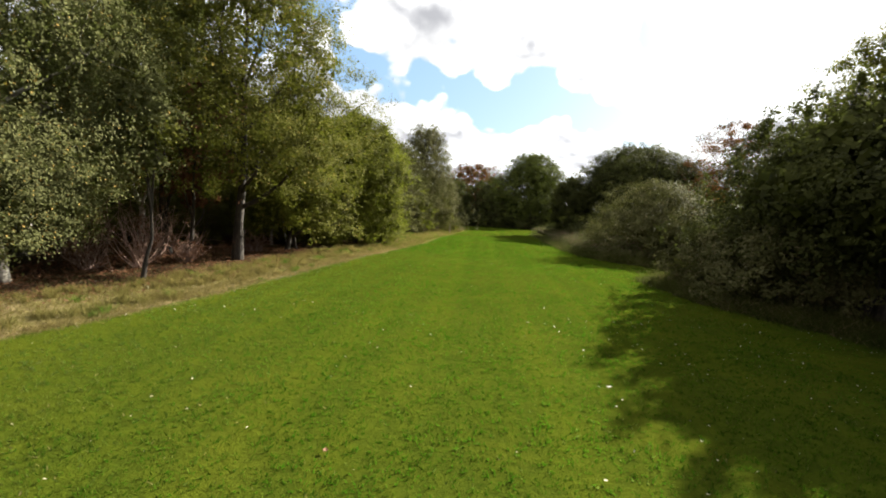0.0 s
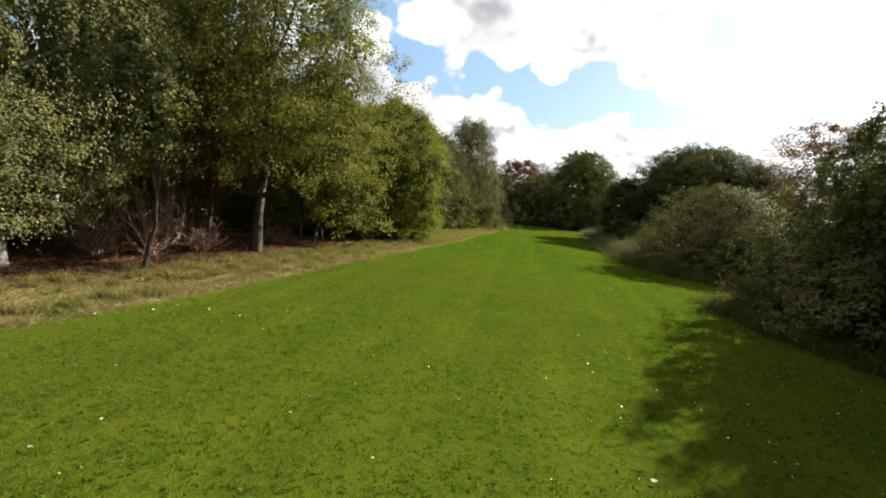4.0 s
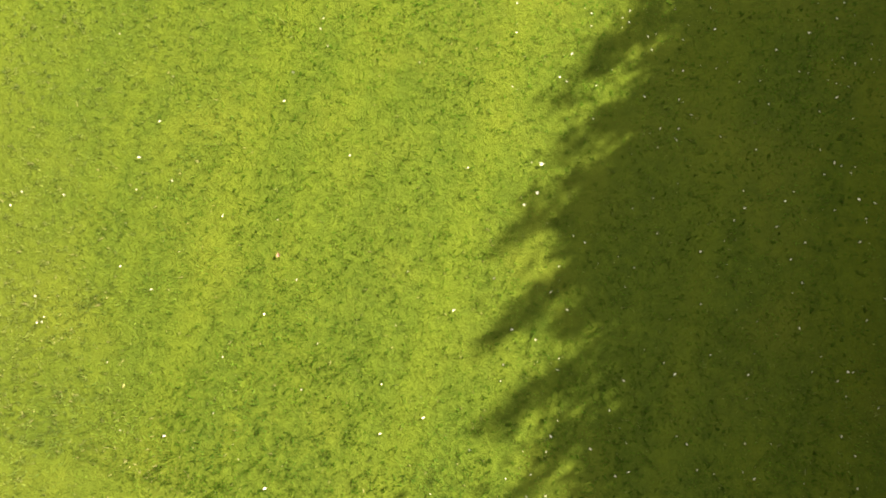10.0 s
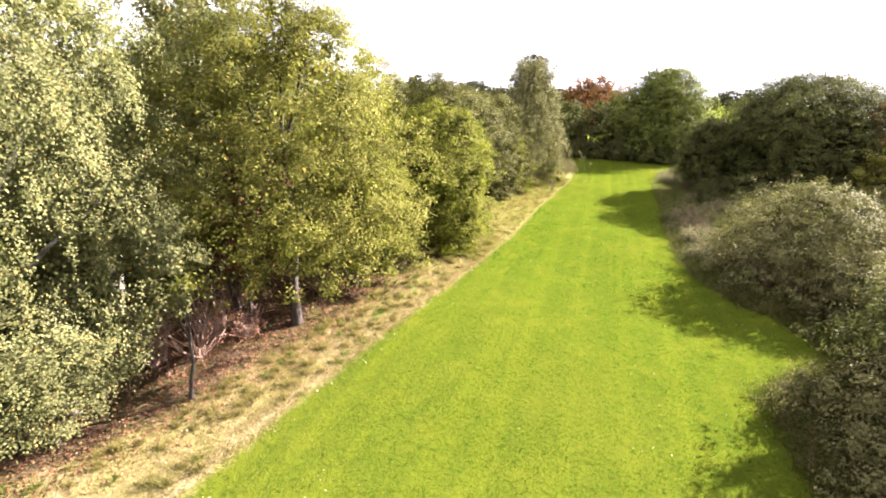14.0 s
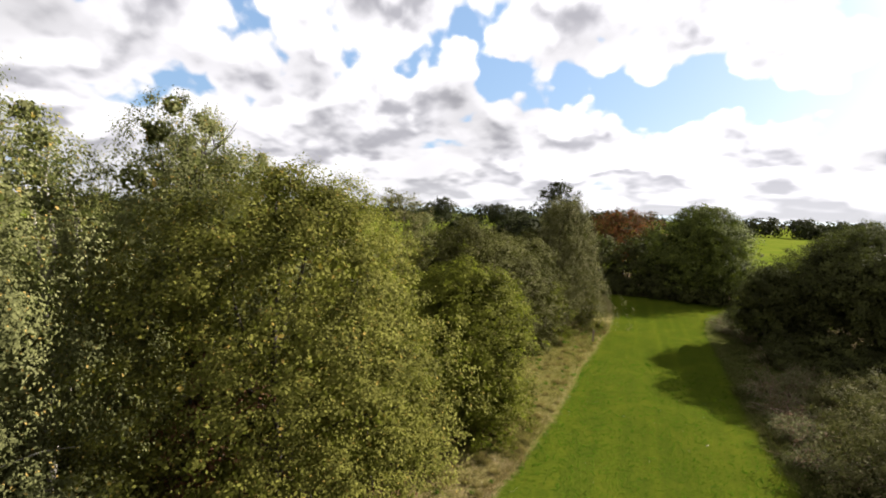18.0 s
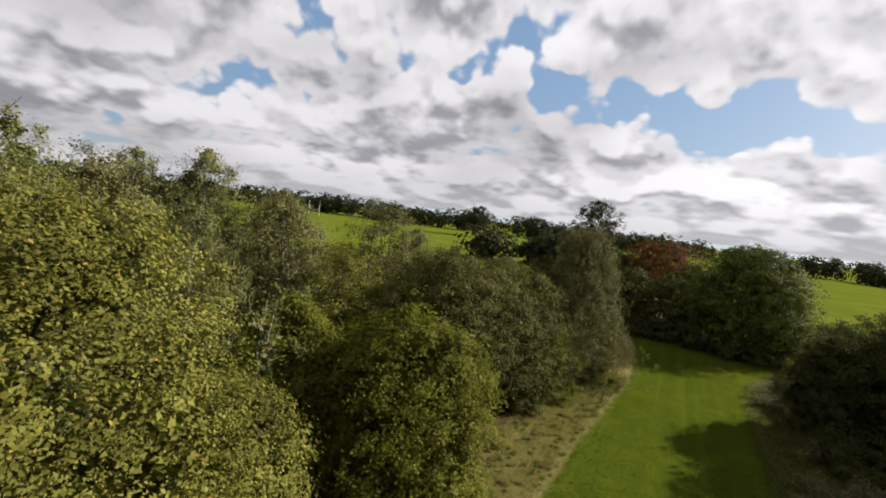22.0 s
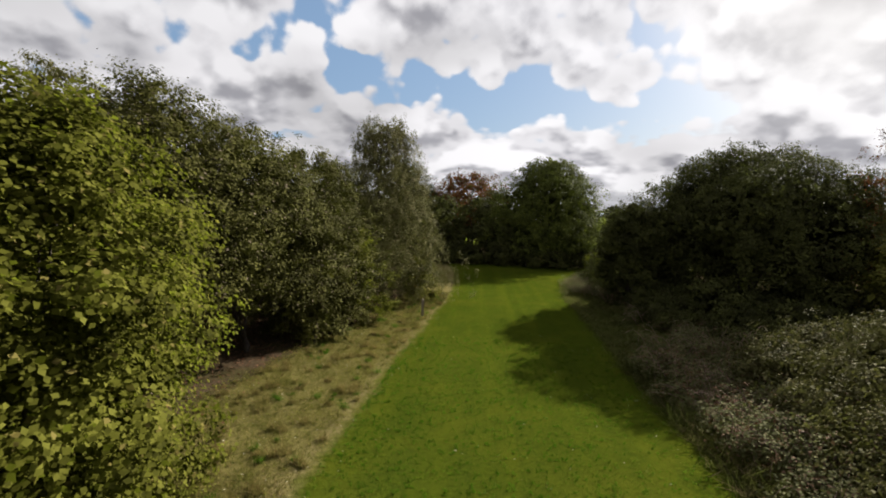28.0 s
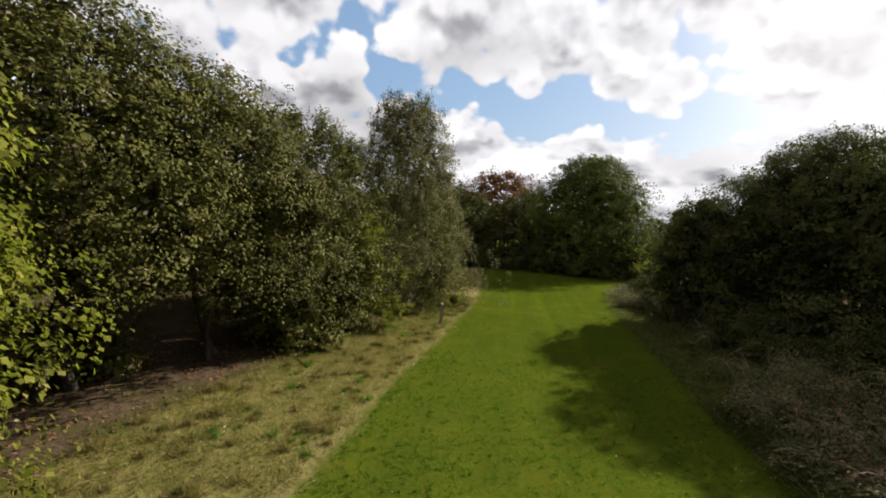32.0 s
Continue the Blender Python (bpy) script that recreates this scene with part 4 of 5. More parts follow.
for k, (x, y, h, r) in enumerate(((7.2, 11.3, 2.0, 1.8), (7.0, 13.2, 1.8, 1.7), (8.6, 19.2, 2.0, 1.5))):
    tree("low_shrub", x, y, "dome", 0.0, h, r, LEAF_WILLOW, "low grey-green shrub spilling on the grass", "shrub", seed=123 + k, fine=True, lobes=12, clumps=620,
         per=24, spread=0.15, size=0.075, trunk=0.02, stems=4, limbs=0, wisps=30)
for k, (x, y, h, r) in enumerate(((7.5, 28.7, 1.75, 1.3), (7.1, 26.5, 1.4, 1.0), (8.8, 29.6, 1.9, 1.3))):
    tree("low_shrub", x, y, "dome", 0.0, h, r, LEAF_WILLOW, "low grey-green shrub rising out of the brambles", "shrub", seed=113 + k, lobes=12, clumps=420, fine=True,
         per=16, spread=0.16, size=0.075, trunk=0.02, stems=4, limbs=0, wisps=50)
# added dark shrubs that stand in for deep shade and cover the pale bank
for k, (x, y, h, r) in enumerate(((8.0, 36.0, 1.5, 1.5), (8.4, 38.6, 1.6, 1.6), (8.0, 43.2, 1.6, 1.6), (9.4, 33.6, 1.6, 1.7), (7.7, 46.4, 1.5, 1.5), (11.2, 35.6, 1.8, 1.9))):
    tree("low_shrub", x, y, "dome", 0.0, h, r, LEAF_OAK, "low dark shrub added to fill in the shade by the oak", "shrub", seed=151 + k, lobes=12, clumps=420, fine=True,
         per=16, spread=0.17, size=0.08, trunk=0.02, stems=4, limbs=0, wisps=30)
thorn_d = tree("thorn_tree", 9.2, 13.7, "dome", 0.1, 5.0, 3.2, LEAF_OAK, "dense dark thorn tree in deep shade", seed=104, fine=True, lobes=22, clumps=1300, dense=0.95,
     per=24, spread=0.2, size=0.1, trunk=0.09, stems=3, limbs=4, wisps=60)
tree("ash_tree", 13.4, 16.4, "round", 1.6, 8.6, 2.9, LEAF_ALDER, "taller tree behind the thorn", seed=105, fine=True, lobes=20, clumps=1000,
     per=24, spread=0.22, size=0.11, trunk=0.14, limbs=7, wisps=60)
thorn_a = tree("thorn_tree", 8.5, 10.1, "round", 0.8, 4.75, 3.0, LEAF_OAK, "dense dark thorn tree over the shaded grass", seed=106, lobes=38, clumps=1400, dense=1.1, core_leaf=0.28,
               fine=True, per=14, spread=0.24, size=0.1, trunk=0.1, stems=3, limbs=4, wisps=40)
thorn_b = tree("thorn_tree", 8.9, 7.0, "round", 0.8, 4.75, 3.0, LEAF_OAK, "dense dark thorn tree in the middle of the shaded hedge", seed=110, lobes=36, clumps=800, dense=1.1, core_leaf=0.28,
               fine=True, per=14, spread=0.24, size=0.1, trunk=0.1, stems=3, limbs=4)
tree("thorn_tree", 8.1, 4.0, "round", 1.0, 4.75, 3.2, LEAF_OAK, "dense dark thorn tree over the shaded grass", seed=107, lobes=42, clumps=1200, dense=1.1, core_leaf=0.28,
               fine=True, per=14, spread=0.24, size=0.1, trunk=0.1, stems=3, limbs=4, wisps=40)


def shoots(base, spots, mat, seed, size=0.085):
    """Leafy leading shoots that stand out of the top of a hedge tree: x, y and height of each tip, length, lean along x."""
    rng = np.random.default_rng(seed)
    bx, by = base.matrix_basis.translation[:2]
    for x, y, z, long, lean in spots:
        tip = np.array([x - bx, y - by, z])
        foot = tip + (-lean * long, rng.normal(0, 0.1) * long, -long)
        line = np.array(bent(foot, tip, rng, 0.05, 7))
        shoot = piece("shoot", tube_mesh("shoot", [([tuple(q) for q in line], [0.014, 0.012, 0.01, 0.009, 0.007, 0.005, 0.003], 5)], BARK), base)
        at = np.concatenate([line[1:] * (1 - t) + line[:-1] * t for t in (0.0, 0.33, 0.66)])
        taper = np.clip((tip[2] - at[:, 2]) / long, 0, 1)[:, None]
        at = at + rng.normal(size=at.shape) * (0.03 + 0.07 * taper)
        v, f = clump_leaves(at, unit(rng.normal(size=at.shape) + (0, 0, 0.5)), 14, 0.055, size, rng)
        piece("shoot_leaves", raw_mesh("shoot_leaves", v, f, mat), shoot, kind="stuff")


def cast(x, y, h):
    """Where a tip of height h stands whose shadow falls at x, y."""
    k = h / math.tan(SUN_EL)
    return x - math.sin(SUN_AZ) * k, y + math.cos(SUN_AZ) * k, h


shoots(thorn_a, [(*cast(1.3, 3.9, 5.0), 0.9, 0.1), (*cast(1.55, 5.75, 4.8), 0.7, 0.3), (*cast(1.8, 5.2, 4.8), 0.6, 0.2), (*cast(1.8, 3.4, 4.9), 0.6, 0.0), (*cast(1.45, 2.9, 4.9), 0.8, 0.2),
                 (*cast(1.95, 6.5, 4.6), 0.7, 0.1), (*cast(2.1, 4.5, 4.8), 0.8, -0.1), (*cast(2.3, 7.2, 4.5), 0.7, 0.2)], LEAF_OAK, 601)
shoots(thorn_d, [(*cast(2.6, 8.3, 4.6), 0.8, 0.2), (*cast(3.0, 9.6, 4.4), 0.7, 0.1), (*cast(3.4, 10.4, 4.3), 0.8, 0.2), (*cast(2.4, 7.7, 4.8), 0.7, -0.1), (*cast(3.9, 11.0, 4.2), 0.6, 0.1), (9.6, 14.9, 5.5, 0.8, 0.1)], LEAF_OAK, 603)
shoots(thorn_b, [(*cast(1.68, 2.1, 4.9), 0.9, 0.1), (*cast(2.1, 1.4, 4.8), 0.8, 0.2), (*cast(1.9, 0.6, 4.8), 0.9, 0.1), (*cast(2.2, 2.6, 4.9), 0.6, 0.0), (*cast(2.2, 3.3, 4.8), 0.7, 0.2)], LEAF_OAK, 602)
tree("ash_tree", 13.5, 7.0, "round", 1.6, 9.0, 3.2, LEAF_ALDER, "taller tree behind the shaded hedge", seed=108, fine=True, lobes=18, clumps=700,
     per=22, spread=0.26, size=0.13, trunk=0.14, limbs=6)


def bramble(x, y, h, r, seed, share=0.5):
    """A mound of arching canes with dull leaves and dry stalks."""
    rng = np.random.default_rng(seed)
    base = thing("bramble_patch", x, y, 0, "tangled brambles with brown canes and dull leaves", "bramble", "brambles")
    at = []
    for _ in range(46):
        a, d = rng.uniform(0, 6.28), r * rng.random() ** 0.6
        foot = np.array([math.cos(a) * d, math.sin(a) * d, 0.0])
        b, reach = rng.uniform(0, 6.28), rng.uniform(0.4, 1.0)
        tip = foot + (math.cos(b) * reach, math.sin(b) * reach, h * rng.uniform(0.2, 0.7))
        crest = (foot + tip) / 2 + (0, 0, h * rng.uniform(0.5, 0.9))
        line = [tuple((1 - t) ** 2 * foot + 2 * t * (1 - t) * crest + t * t * tip) for t in np.linspace(0, 1, 7)]
        piece("cane", tube_mesh("cane", [(line, [0.009, 0.009, 0.008, 0.007, 0.006, 0.005, 0.003], 4)], BARK_DEAD), base)
        at += [line[i] for i in range(2, 7)]
    at = np.array(at)
    at = np.concatenate([at, at * (1, 1, 0.5)])
    at = at[rng.random(len(at)) < share + 0.2]
    v, f = clump_leaves(at, np.tile((0, 0, 1.0), (len(at), 1)), 16, 0.12, 0.07, rng)
    v[:, 2] = np.maximum(v[:, 2], 0.01)
    piece("leaves", raw_mesh("leaves", v, f, LEAF_BRAMBLE), base, kind="stuff")
    v, f = clump_leaves(at[::7], np.tile((0, 0, 1.0), (len(at[::7]), 1)), 8, 0.14, 0.05, rng)
    piece("dead_leaves", raw_mesh("dead_leaves", v, f, LEAF_DRY), base, kind="stuff")


for k, (x, y, h, r) in enumerate(((5.9, 25.8, 0.9, 1.0), (7.0, 28.2, 1.2, 1.4), (5.8, 30.0, 0.8, 1.0), (7.4, 25.6, 1.3, 1.3), (6.9, 32.2, 0.9, 1.3), (9.0, 30.8, 1.4, 1.5),
                                  (6.4, 43.6, 0.8, 1.2), (8.2, 48.0, 0.8, 1.4), (11.2, 29.4, 1.7, 1.6),
                                  (8.3, 34.0, 1.0, 1.4), (8.6, 15.6, 1.0, 0.9), (9.2, 19.6, 1.2, 1.0), (12.6, 32.0, 1.5, 1.6), (5.6, 27.8, 0.5, 0.7),
                                  (5.8, 24.0, 0.8, 0.9), (7.0, 23.4, 1.0, 1.2), (8.6, 24.4, 1.2, 1.3), (8.4, 26.8, 1.3, 1.3), (9.8, 26.0, 1.4, 1.4), (10.2, 28.2, 1.5, 1.4), (6.4, 27.0, 0.9, 0.9),
                                  (7.6, 37.0, 0.8, 1.2), (7.6, 41.4, 0.9, 1.3), (11.4, 25.4, 1.5, 1.5), (8.0, 21.8, 1.1, 1.2), (6.9, 46.0, 0.8, 1.2))):
    bramble(x, y, h, r, 200 + k, 0.7)


def dead_shrub(x, y, h, r, seed):
    """Bare drooping twigs with a few withered leaves."""
    rng = np.random.default_rng(seed)
    base = thing("dead_shrub", x, y, 0, "bare reddish dead shrub with withered leaves in the litter", "shrub", "dead shrubs")
    at = []
    for _ in range(26):
        a = rng.uniform(0, 6.28)
        tip = np.array([math.cos(a) * r * rng.uniform(0.3, 1), math.sin(a) * r * rng.uniform(0.3, 1), h * rng.uniform(0.35, 1)])
        line = bent(rng.normal(0, 0.08, 3) * (1, 1, 0), tip, rng, 0.12, 6)
        bars = [(line, [0.016, 0.013, 0.011, 0.008, 0.006, 0.003], 4)]
        for i in (2, 3, 4):
            side = np.array(line[i]) + rng.normal(0, 0.22, 3) - (0, 0, 0.1)
            bars.append(([line[i], tuple((np.array(line[i]) + side) / 2 + (0, 0, 0.05)), tuple(side)], [0.006, 0.005, 0.002], 3))
            at.append(side)
        piece("twig", tube_mesh("twig", bars, BARK_DEAD), base)
    at = np.array(at)
    v, f = clump_leaves(at, np.tile((0, 0, 1.0), (len(at), 1)), 8, 0.12, 0.06, rng)
    v[:, 2] = np.maximum(v[:, 2], 0.01)
    piece("withered_leaves", raw_mesh("withered_leaves", v, f, LEAF_DRY), base, kind="stuff")


for k, (x, y, h, r) in enumerate(((-8.2, 10.6, 1.9, 1.0), (-9.0, 11.6, 2.2, 1.0), (-7.8, 11.8, 1.0, 0.7), (-9.8, 10.6, 1.4, 1.0), (-9.4, 13.2, 1.6, 0.9), (-7.6, 15.0, 0.9, 0.7), (-8.9, 9.9, 1.0, 0.8))):
    dead_shrub(x, y, h, r, 240 + k)


def dock_stalk(x, y, h, seed):
    """A dry weed stem with a seed head and a few leaves."""
    rng = np.random.default_rng(seed)
    base = thing("dock_stalk", x, y, 0, "dry brown dock stalk standing in the rough grass", "weed", "dock stalks")
    line = bent((0, 0, 0), (rng.normal(0, 0.06), rng.normal(0, 0.06), h), rng, 0.03, 6)
    piece("stem", tube_mesh("stem", [(line, [0.008, 0.007, 0.006, 0.005, 0.004, 0.002], 5)], BARK_DEAD), base)
    at = np.array([line[i] for i in (3, 4, 5)]) + rng.normal(0, 0.02, (3, 3))
    v, f = clump_leaves(at, np.tile((0, 0, 1.0), (3, 1)), 26, 0.045, 0.025, rng)
    piece("seed_head", raw_mesh("seed_head", v, f, LEAF_DRY), base, kind="stuff")
    at = np.array([line[1], line[2]])
    v, f = clump_leaves(at, np.tile((0, 0, 1.0), (2, 1)), 7, 0.07, 0.13, rng, width=0.35)
    v[:, 2] = np.maximum(v[:, 2], 0.01)
    piece("leaves", raw_mesh("leaves", v, f, LEAF_BRAMBLE), base, kind="stuff")


for k, (x, y, h) in enumerate(((5.5, 29.6, 0.95), (5.2, 28.4, 0.7), (6.0, 31.2, 0.9), (5.3, 26.6, 0.8), (5.8, 33.4, 0.7), (6.6, 29.0, 1.2), (5.1, 24.8, 0.6), (5.9, 27.2, 1.0))):
    dock_stalk(x, y, h, 270 + k)
dead_shrub(-4.75, 21.3, 0.45, 0.5, 260)
for k, (x, y, h, r) in enumerate(((5.7, 27.4, 0.7, 0.6), (6.1, 29.0, 0.8, 0.7), (5.5, 26.0, 0.6, 0.5), (5.6, 30.6, 0.6, 0.5))):
    dead_shrub(x, y, h, r, 261 + k)

# ---- the wood behind: a few kinds, each copied ----
KINDS = [
    tree("birch_tree", -16.4, 22.0, "tall", 1.4, 10.9, 2.7, LEAF_BIRCH, "pale slender birch within the wood", seed=301, fine=True, lobes=18, clumps=1000, per=15, spread=0.22, size=0.1,
         bark=BARK_BIRCH, trunk=0.09, hang=0.4, limbs=5, wisps=30, group="inner wood"),
    tree("alder_tree", -11.2, 25.0, "round", 0.9, 7.4, 2.7, LEAF_ALDER, "full green alder within the wood", seed=302, fine=True, lobes=16, clumps=900, per=14, spread=0.25, size=0.1,
         trunk=0.1, limbs=5, wisps=30, group="inner wood"),
    tree("sallow", -14.3, 31.2, "dome", 0.5, 9.7, 3.9, LEAF_WILLOW, "grey-green sallow within the wood", seed=303, fine=True, lobes=22, clumps=1300, per=14, spread=0.24, size=0.1,
         trunk=0.09, stems=2, limbs=4, wisps=40, group="inner wood"),
    tree("hawthorn", -10.8, 35.0, "dome", 0.2, 6.2, 2.8, LEAF_DULL, "dark green hawthorn within the wood", seed=304, fine=True, lobes=16, clumps=900, per=14, spread=0.25, size=0.1,
         trunk=0.08, stems=2, limbs=4, wisps=20, group="inner wood"),
]
rng = np.random.default_rng(77)
placed = [(-16.4, 22.0), (-11.2, 25.0), (-14.3, 31.2), (-10.8, 35.0), (-8.7, 20.4), (-12.0, 11.4), (-9.2, 8.4), (-11.2, 16.0), (-8.2, 27.9), (-6.7, 32.2), (-5.7, 22.5), (-7.2, 13.5)]


def put_copy(kind, x, y, s, tall=1.0, turn=None):
    turn = rng.uniform(0, 360) if turn is None else turn
    copy_thing(KINDS[kind], pose(x, y, 0, 0, 0, turn) @ Matrix.Diagonal((s, s, s * tall, 1)))
    placed.append((x, y))


for kind, x, y, s, tall in ((0, -18.6, 20.6, 1.0, 0.97), (0, -15.4, 25.4, 0.9, 0.95), (2, -16.8, 18.6, 1.0, 1.05), (2, -14.2, 23.6, 0.95, 1.03), (2, -17.4, 26.6, 1.0, 0.98), (0, -20.4, 25.0, 0.95, 0.9), (1, -13.6, 26.4, 0.95, 1.0), (0, -13.9, 34.0, 0.85, 0.9), (1, -10.4, 43.2, 0.85, 0.95), (3, -9.0, 48.2, 0.9, 1.0),
                            (1, -14.0, 14.4, 1.0, 1.05), (3, -13.0, 8.2, 1.0, 1.0), (0, -16.0, 11.0, 1.0, 0.95), (1, -12.2, 5.0, 1.0, 1.0), (0, -15.2, 6.5, 1.0, 1.0), (1, -9.4, 20.0, 0.8, 0.85), (3, -9.2, 24.2, 0.85, 0.9)):
    put_copy(kind, x, y, s, tall)
tries = 0
while len(placed) < 76 and tries < 5000:
    tries += 1
    x, y = rng.uniform(-42, -9), rng.uniform(4, 68)
    if x > wood_edge(y) - 3.6 or (y > 51 and x < -17) or x < -42 + max(0, y - 26) * 0.44:
        continue
    if min(math.hypot(x - a, y - b) for a, b in placed) < 3.2:
        continue
    kind = int(rng.choice(4, p=(0.2, 0.36, 0.24, 0.2)))
    low = 0.74 if y > 31 else 1.22 if x < -12.5 and kind in (1, 3) else 1.0
    put_copy(kind, x, y, rng.uniform(0.75, 1.05), low * rng.uniform(0.78, 0.98))
# low growth inside the wood
for x, y, s in ((-11.6, 9.6, 0.45), (-12.4, 13.2, 0.4), (-11.0, 17.6, 0.45), (-13.6, 16.8, 0.5), (-14.4, 11.8, 0.45), (-15.6, 15.0, 0.5), (-16.8, 9.4, 0.5), (-17.6, 13.6, 0.5), (-10.4, 14.9, 0.3), (-14.6, 19.6, 0.5)):
    put_copy(3, x, y, s, 0.9)
for x, y, s in ((-12.8, 6.4, 0.6), (-13.4, 9.8, 0.65), (-13.0, 14.6, 0.6), (-12.2, 18.6, 0.6), (-15.0, 13.2, 0.7), (-16.0, 17.0, 0.7), (-15.8, 8.0, 0.7), (-11.8, 21.6, 0.6), (-10.6, 18.9, 0.5)):
    put_copy(3, x, y, s, 0.85)
# behind the right-hand hedge
for kind, x, y, s, tall in ((3, 13.0, 11.0, 0.95, 1.0), (1, 16.5, 20.5, 0.9, 1.0), (3, 14.0, 22.6, 0.8, 0.8), (1, 19.5, 26.5, 0.85, 0.9), (3, 13.8, 2.0, 1.0, 1.1), (1, 9.2, -1.4, 1.1, 1.0),
                            (3, 18.6, 13.5, 1.0, 1.0), (3, 23.0, 39.0, 0.9, 0.9), (1, 8.0, -7.0, 1.0, 1.0), (3, -11.5, -3.0, 1.0, 1.1), (1, -9.5, -8.0, 1.0, 1.1), (1, -13.8, 0.8, 1.0, 1.0),
                            (3, 0.0, -14.0, 1.0, 1.1), (1, 5.0, -13.0, 1.1, 1.0), (1, -5.0, -13.5, 1.1, 1.1), (3, 24.0, 33.0, 0.95, 0.9), (3, 26.0, 44.5, 0.9, 0.7)):
    put_copy(kind, x, y, s, tall)

# ---- fields, distant trees and hills ----


def woods(name, seed, line, count, high, deep, label, leaf=1.0, per=16):
    """A far belt of trees: heaped clumps of leaves along a line."""
    rng = np.random.default_rng(seed)
    line = np.array(line, float)
    seg = np.linalg.norm(np.diff(line, axis=0), axis=1)
    run = np.concatenate([[0], np.cumsum(seg)])
    s = rng.uniform(0, run[-1], count)
    px, py = np.interp(s, run, line[:, 0]), np.interp(s, run, line[:, 1])
    tall = high * rng.uniform(0.55, 1.1, count)
    rad = tall * rng.uniform(0.5, 0.85, count)
    px, py = px + rng.normal(0, deep, count), py + rng.normal(0, deep, count)
    who = np.repeat(np.arange(count), per)
    way = unit(rng.normal(size=(len(who), 3)) + (0, 0, 0.35))
    at = np.stack([px[who], py[who], tall[who] * 0.52], 1) + way * np.stack([rad[who], rad[who], tall[who] * 0.5], 1) * rng.uniform(0.75, 1.02, (len(who), 1))
    v, f = clump_leaves(at, way, 7, leaf * 0.8, leaf * 1.5, rng, width=0.9)
    v[:, 2] = np.maximum(v[:, 2], 0.0)
    tagged(new(name, raw_mesh(name, v, f, LEAF_FAR)), label, "trees", kind="stuff")


woods("far_woods", 401, ((-500, 140), (-310, 225), (-155, 268), (-70, 308), (12, 345)), 260, 12.5, 6, "far belt of trees beyond the playing field", 1.0, 24)
woods("far_woods", 402, ((24, 316), (72, 312), (131, 298), (238, 280), (393, 226)), 190, 10, 5, "far belt of trees beyond the right-hand field", 1.0, 24)
woods("far_woods", 403, ((-900, 560), (-350, 680), (100, 720), (560, 680), (1000, 480)), 190, 15, 22, "distant hedgerows and woods on the plain", 1.8, 12)
woods("field_trees", 404, ((-40, 105), (-24, 114), (-10, 109), (5, 100)), 30, 7.6, 3.0, "clump of trees behind the end hedge", 0.5, 70)
woods("field_trees", 405, ((-66, 50), (-78, 62)), 9, 8.0, 3.0, "scattered trees on the edge of the playing field", 0.5, 60)


def round_tree(x, y, h, r, seed):
    tree("field_tree", x, y, "round", h * 0.2, h, r, LEAF_FAR, "large round tree standing alone in the far field", seed=seed, lobes=18, clumps=500, per=14, spread=r * 0.09, size=r * 0.07,
         trunk=0.4, limbs=4)


round_tree(-27, 178, 21.0, 9.0, 411)
round_tree(-88, 209, 15.5, 8.0, 412)
round_tree(-53, 190, 12.5, 7.0, 413)


def hills():
    rng = np.random.default_rng(5)
    a = np.linspace(radians(-75), radians(75), 90)
    rows = []
    for d, h in ((2600, -2.0), (3200, 34.0), (3900, 52.0), (4400, 20.0)):
        top = h * (0.75 + 0.25 * np.sin(a * 5.0 + d) + 0.12 * np.sin(a * 13.0))
        rows.append(np.stack([np.sin(a) * d, np.cos(a) * d, top if h > 0 else np.full(len(a), h)], 1))
    v = np.concatenate(rows)
    k = len(a)
    i = (np.arange(3)[:, None] * k + np.arange(k - 1)[None]).ravel()
    tagged(new("hills", raw_mesh("hills", v, np.stack([i, i + 1, i + k + 1, i + k], 1), HILL)), "low hills on the horizon, coloured blue-grey for haze", "hills", kind="structure")


hills()


def goal(x, y, turn, seed):
    base = thing("goal_posts", x, y, 0, "tall white goal posts in the playing field", "goal posts", "goal posts", turn)
    for side in (-2.8, 2.8):
        piece("upright", tube_mesh("upright", [([(side, 0, 0), (side, 0, 4.0), (side, 0, 7.5)], [0.09, 0.08, 0.06], 8)], GOAL_PAINT), base)
    piece("crossbar", tube_mesh("crossbar", [([(-2.8, 0, 3.0), (0, 0, 3.0), (2.8, 0, 3.0)], [0.06, 0.06, 0.06], 8)], GOAL_PAINT), base)


goal(-141, 141, 30, 1)
goal(-178, 192, 30, 2)


def far_house(x, y, turn):
    base = thing("far_house", x, y, 0, "pale low building among the distant trees", "house", "", turn)
    bm = bmesh.new()
    bmesh.ops.create_cube(bm, size=1.0, matrix=Matrix.Translation((0, 0, 2.4)) @ Matrix.Diagonal((14, 8, 4.8, 1)))
    me = bpy.data.meshes.new("wall")
    bm.to_mesh(me)
    bm.free()
    me.materials.append(FARWALL)
    piece("wall", me, base)
    v = [(-7.4, -4.4, 4.8), (7.4, -4.4, 4.8), (7.4, 4.4, 4.8), (-7.4, 4.4, 4.8), (-7.4, 0, 7.4), (7.4, 0, 7.4)]
    me = bpy.data.meshes.new("roof")
    me.from_pydata(v, [], [(0, 1, 5, 4), (2, 3, 4, 5), (0, 4, 3), (1, 2, 5), (0, 3, 2, 1)])
    me.materials.append(ROOF)
    piece("roof", me, base)


far_house(40, 304, 12)

# ---- small things on the lane ----


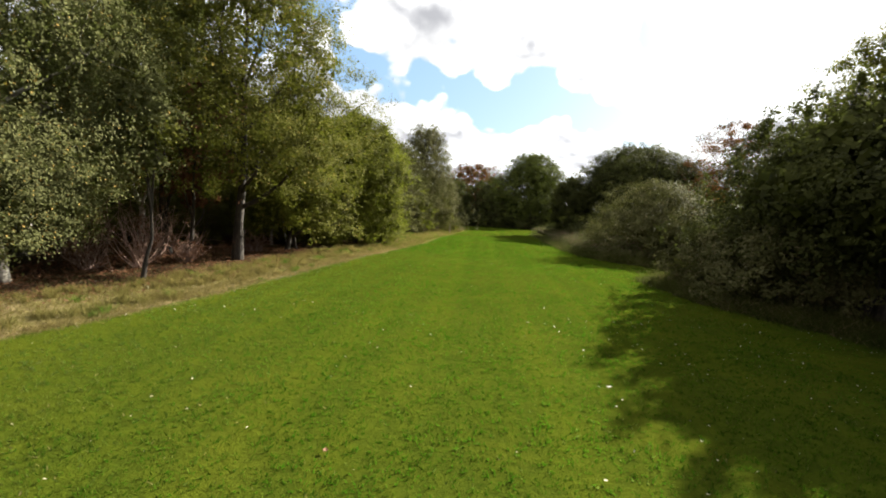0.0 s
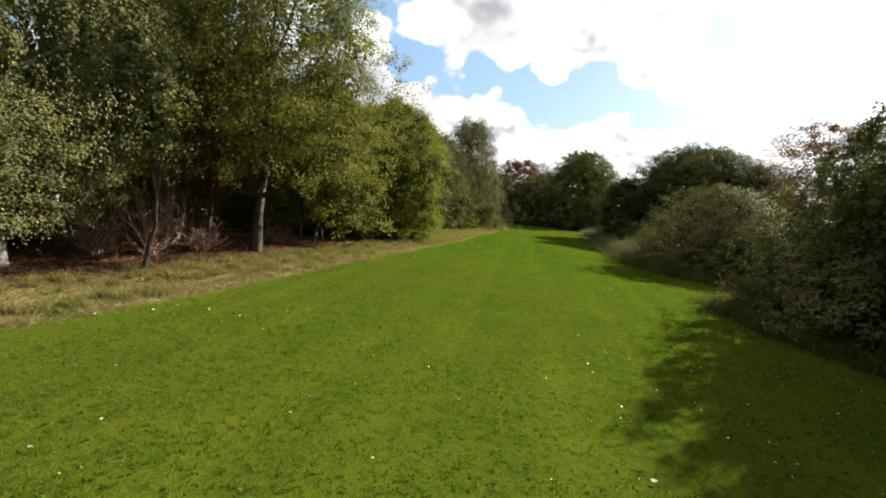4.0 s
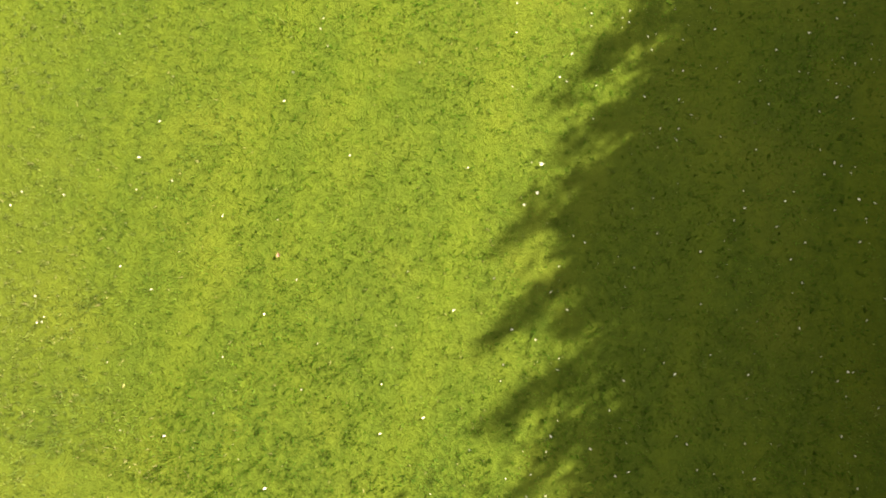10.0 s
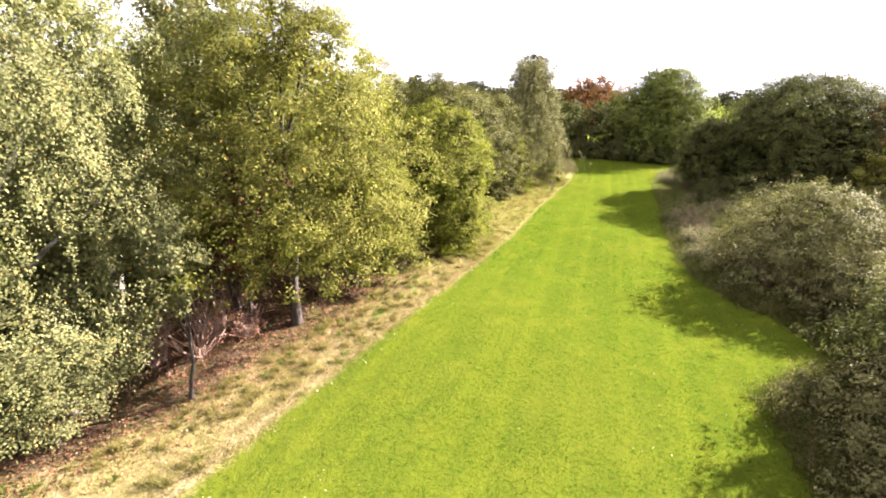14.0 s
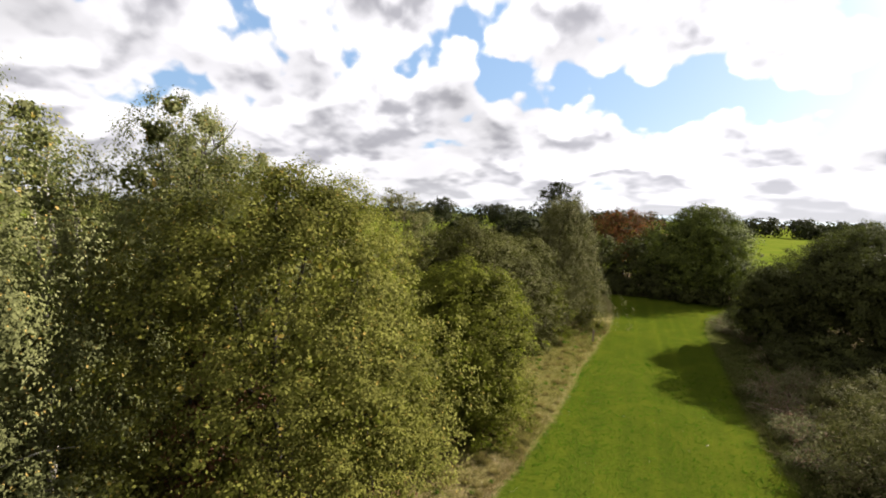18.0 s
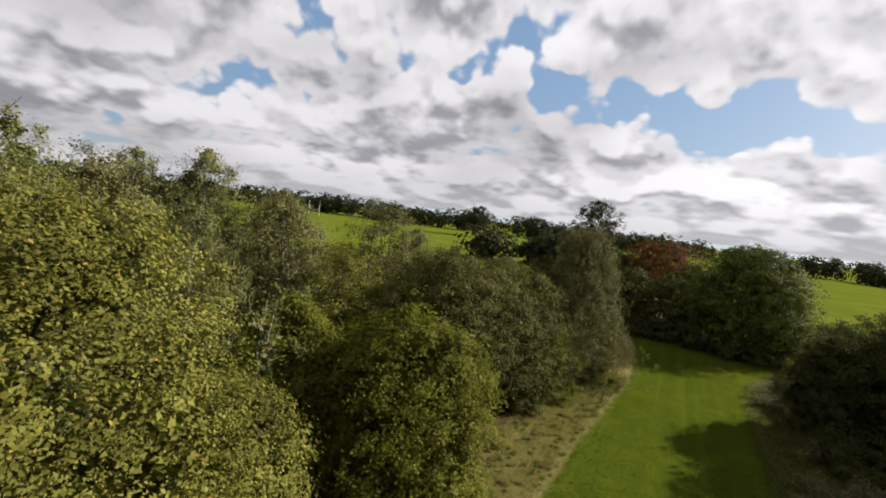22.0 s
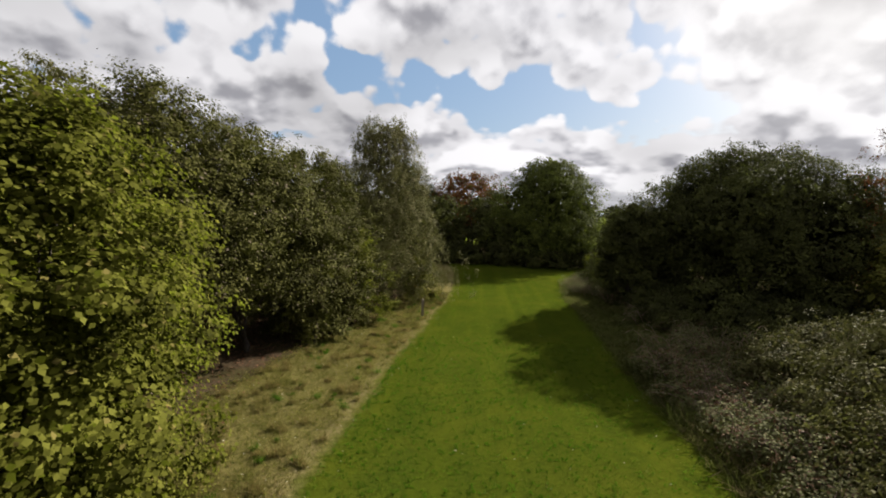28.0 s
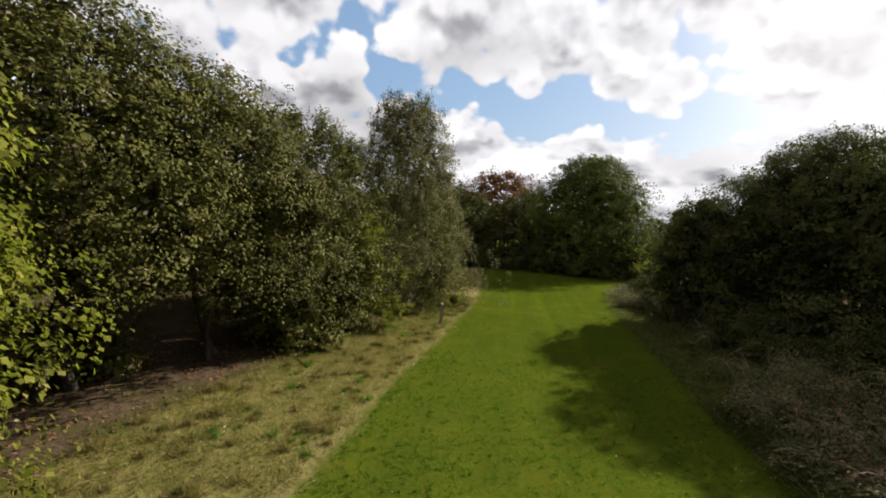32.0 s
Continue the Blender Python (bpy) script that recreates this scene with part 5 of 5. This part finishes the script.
def post(x, y, h):
    base = thing("marker_post", x, y, 0, "short weathered timber post at the lane edge", "post", "", 12)
    bm = bmesh.new()
    bmesh.ops.create_cube(bm, size=1.0, matrix=Matrix.Translation((0, 0, h / 2 - 0.03)) @ Matrix.Diagonal((0.1, 0.1, h, 1)))
    bmesh.ops.bevel(bm, geom=list(bm.edges), offset=0.012, segments=2, affect="EDGES")
    for vert in bm.verts:
        if vert.co.z > h - 0.1:
            vert.co.z -= vert.co.x * 0.35
    me = bpy.data.meshes.new("shaft")
    bm.to_mesh(me)
    bm.free()
    me.materials.append(TIMBER)
    piece("shaft", me, base)
    v, f = tube([(-0.06, 0, h * 0.62), (0.06, 0, h * 0.62)], [0.008, 0.008], 6)
    me = bpy.data.meshes.new("bolt")
    me.from_pydata(v, [], f)
    me.materials.append(TIMBER)
    piece("bolt", me, base)


post(-2.46, 36.05, 0.75)


def fallen(x, y, size, turn, mat, label):
    """One curled leaf lying on the turf."""
    bm = bmesh.new()
    ring = []
    for i in range(10):
        a = 2 * math.pi * i / 10
        w = size * (0.5 + 0.12 * math.cos(3 * a)) * (0.7 if i % 2 else 1.0)
        ring.append(bm.verts.new((math.cos(a) * w, math.sin(a) * w * 0.75, 0.012 + 0.25 * w * abs(math.sin(a)))))
    hub = bm.verts.new((0, 0, 0.01))
    for i in range(10):
        bm.faces.new((hub, ring[i], ring[(i + 1) % 10]))
    me = bpy.data.meshes.new("fallen_leaf")
    bm.to_mesh(me)
    bm.free()
    me.materials.append(mat)
    ob = new("fallen_leaf", me)
    ob.matrix_basis = pose(x, y, float(ground_height(x, y)) + 0.015, 0, 0, turn)
    tagged(ob, label, "leaf", "fallen leaves")


fallen(1.63, 5.05, 0.06, 20, FALLEN, "large pale fallen leaf on the mown grass")
fallen(1.66, 4.72, 0.045, 70, FALLEN, "pale fallen leaf on the mown grass")
fallen(-2.64, 3.95, 0.045, 10, FALLEN, "pale fallen leaf on the mown grass")
fallen(-0.82, 3.33, 0.06, 110, FALLEN_RED, "reddish withered leaf on the mown grass")
fallen(1.12, 3.27, 0.035, 40, FALLEN, "pale fallen leaf on the mown grass")
fallen(-0.39, 25.2, 0.06, 15, FALLEN, "pale fallen leaf on the mown grass")
fallen(2.41, 24.0, 0.065, 60, FALLEN, "pale fallen leaf on the mown grass")


def leaf_litter(name, seed, count, xr, yr, size, mat, label, test=None):
    rng = np.random.default_rng(seed)
    x, y = rng.uniform(*xr, count), rng.uniform(*yr, count)
    if test:
        keep = test(x, y, rng)
        x, y = x[keep], y[keep]
    at = np.stack([x, y, ground_height(x, y) + 0.022], 1)
    normal = unit(rng.normal(0, 0.3, (len(x), 3)) + (0, 0, 1.0))
    v, f = leaf_arrays(at, normal, size * rng.uniform(0.5, 1.5, len(x)), rng, 0.6)
    tagged(new(name, raw_mesh(name, v, f, mat)), label, "leaves", kind="stuff")


leaf_litter("fallen_leaves", 501, 3600, (-6.5, 6.5), (0.5, 34), 0.027, FALLEN, "small pale fallen leaves scattered on the lane",
            lambda x, y, r: (x > left_edge(y)) & (x < right_edge(y) + 0.6) & (r.random(len(x)) < (0.3 + 0.6 * (x > 1.5)) * (1 - 0.75 * (y > 9))))
leaf_litter("leaf_litter", 504, 15000, (-10.5, -5.4), (5, 17), 0.06, LEAF_DRY, "red-brown leaf litter round the dead shrubs", lambda x, y, r: x < wood_edge(y) + r.normal(0.7, 0.5, len(x)))
leaf_litter("leaf_litter", 502, 26000, (-15, -4), (5, 40), 0.06, LEAF_DRY, "brown leaf litter under the trees", lambda x, y, r: x < wood_edge(y) + r.normal(0.3, 0.5, len(x)))
leaf_litter("verge_leaves", 503, 1500, (-9, -1), (4, 40), 0.035, FALLEN, "pale dry leaves along the verge", lambda x, y, r: (x < left_edge(y) + 0.6) & (x > wood_edge(y) - 0.5))
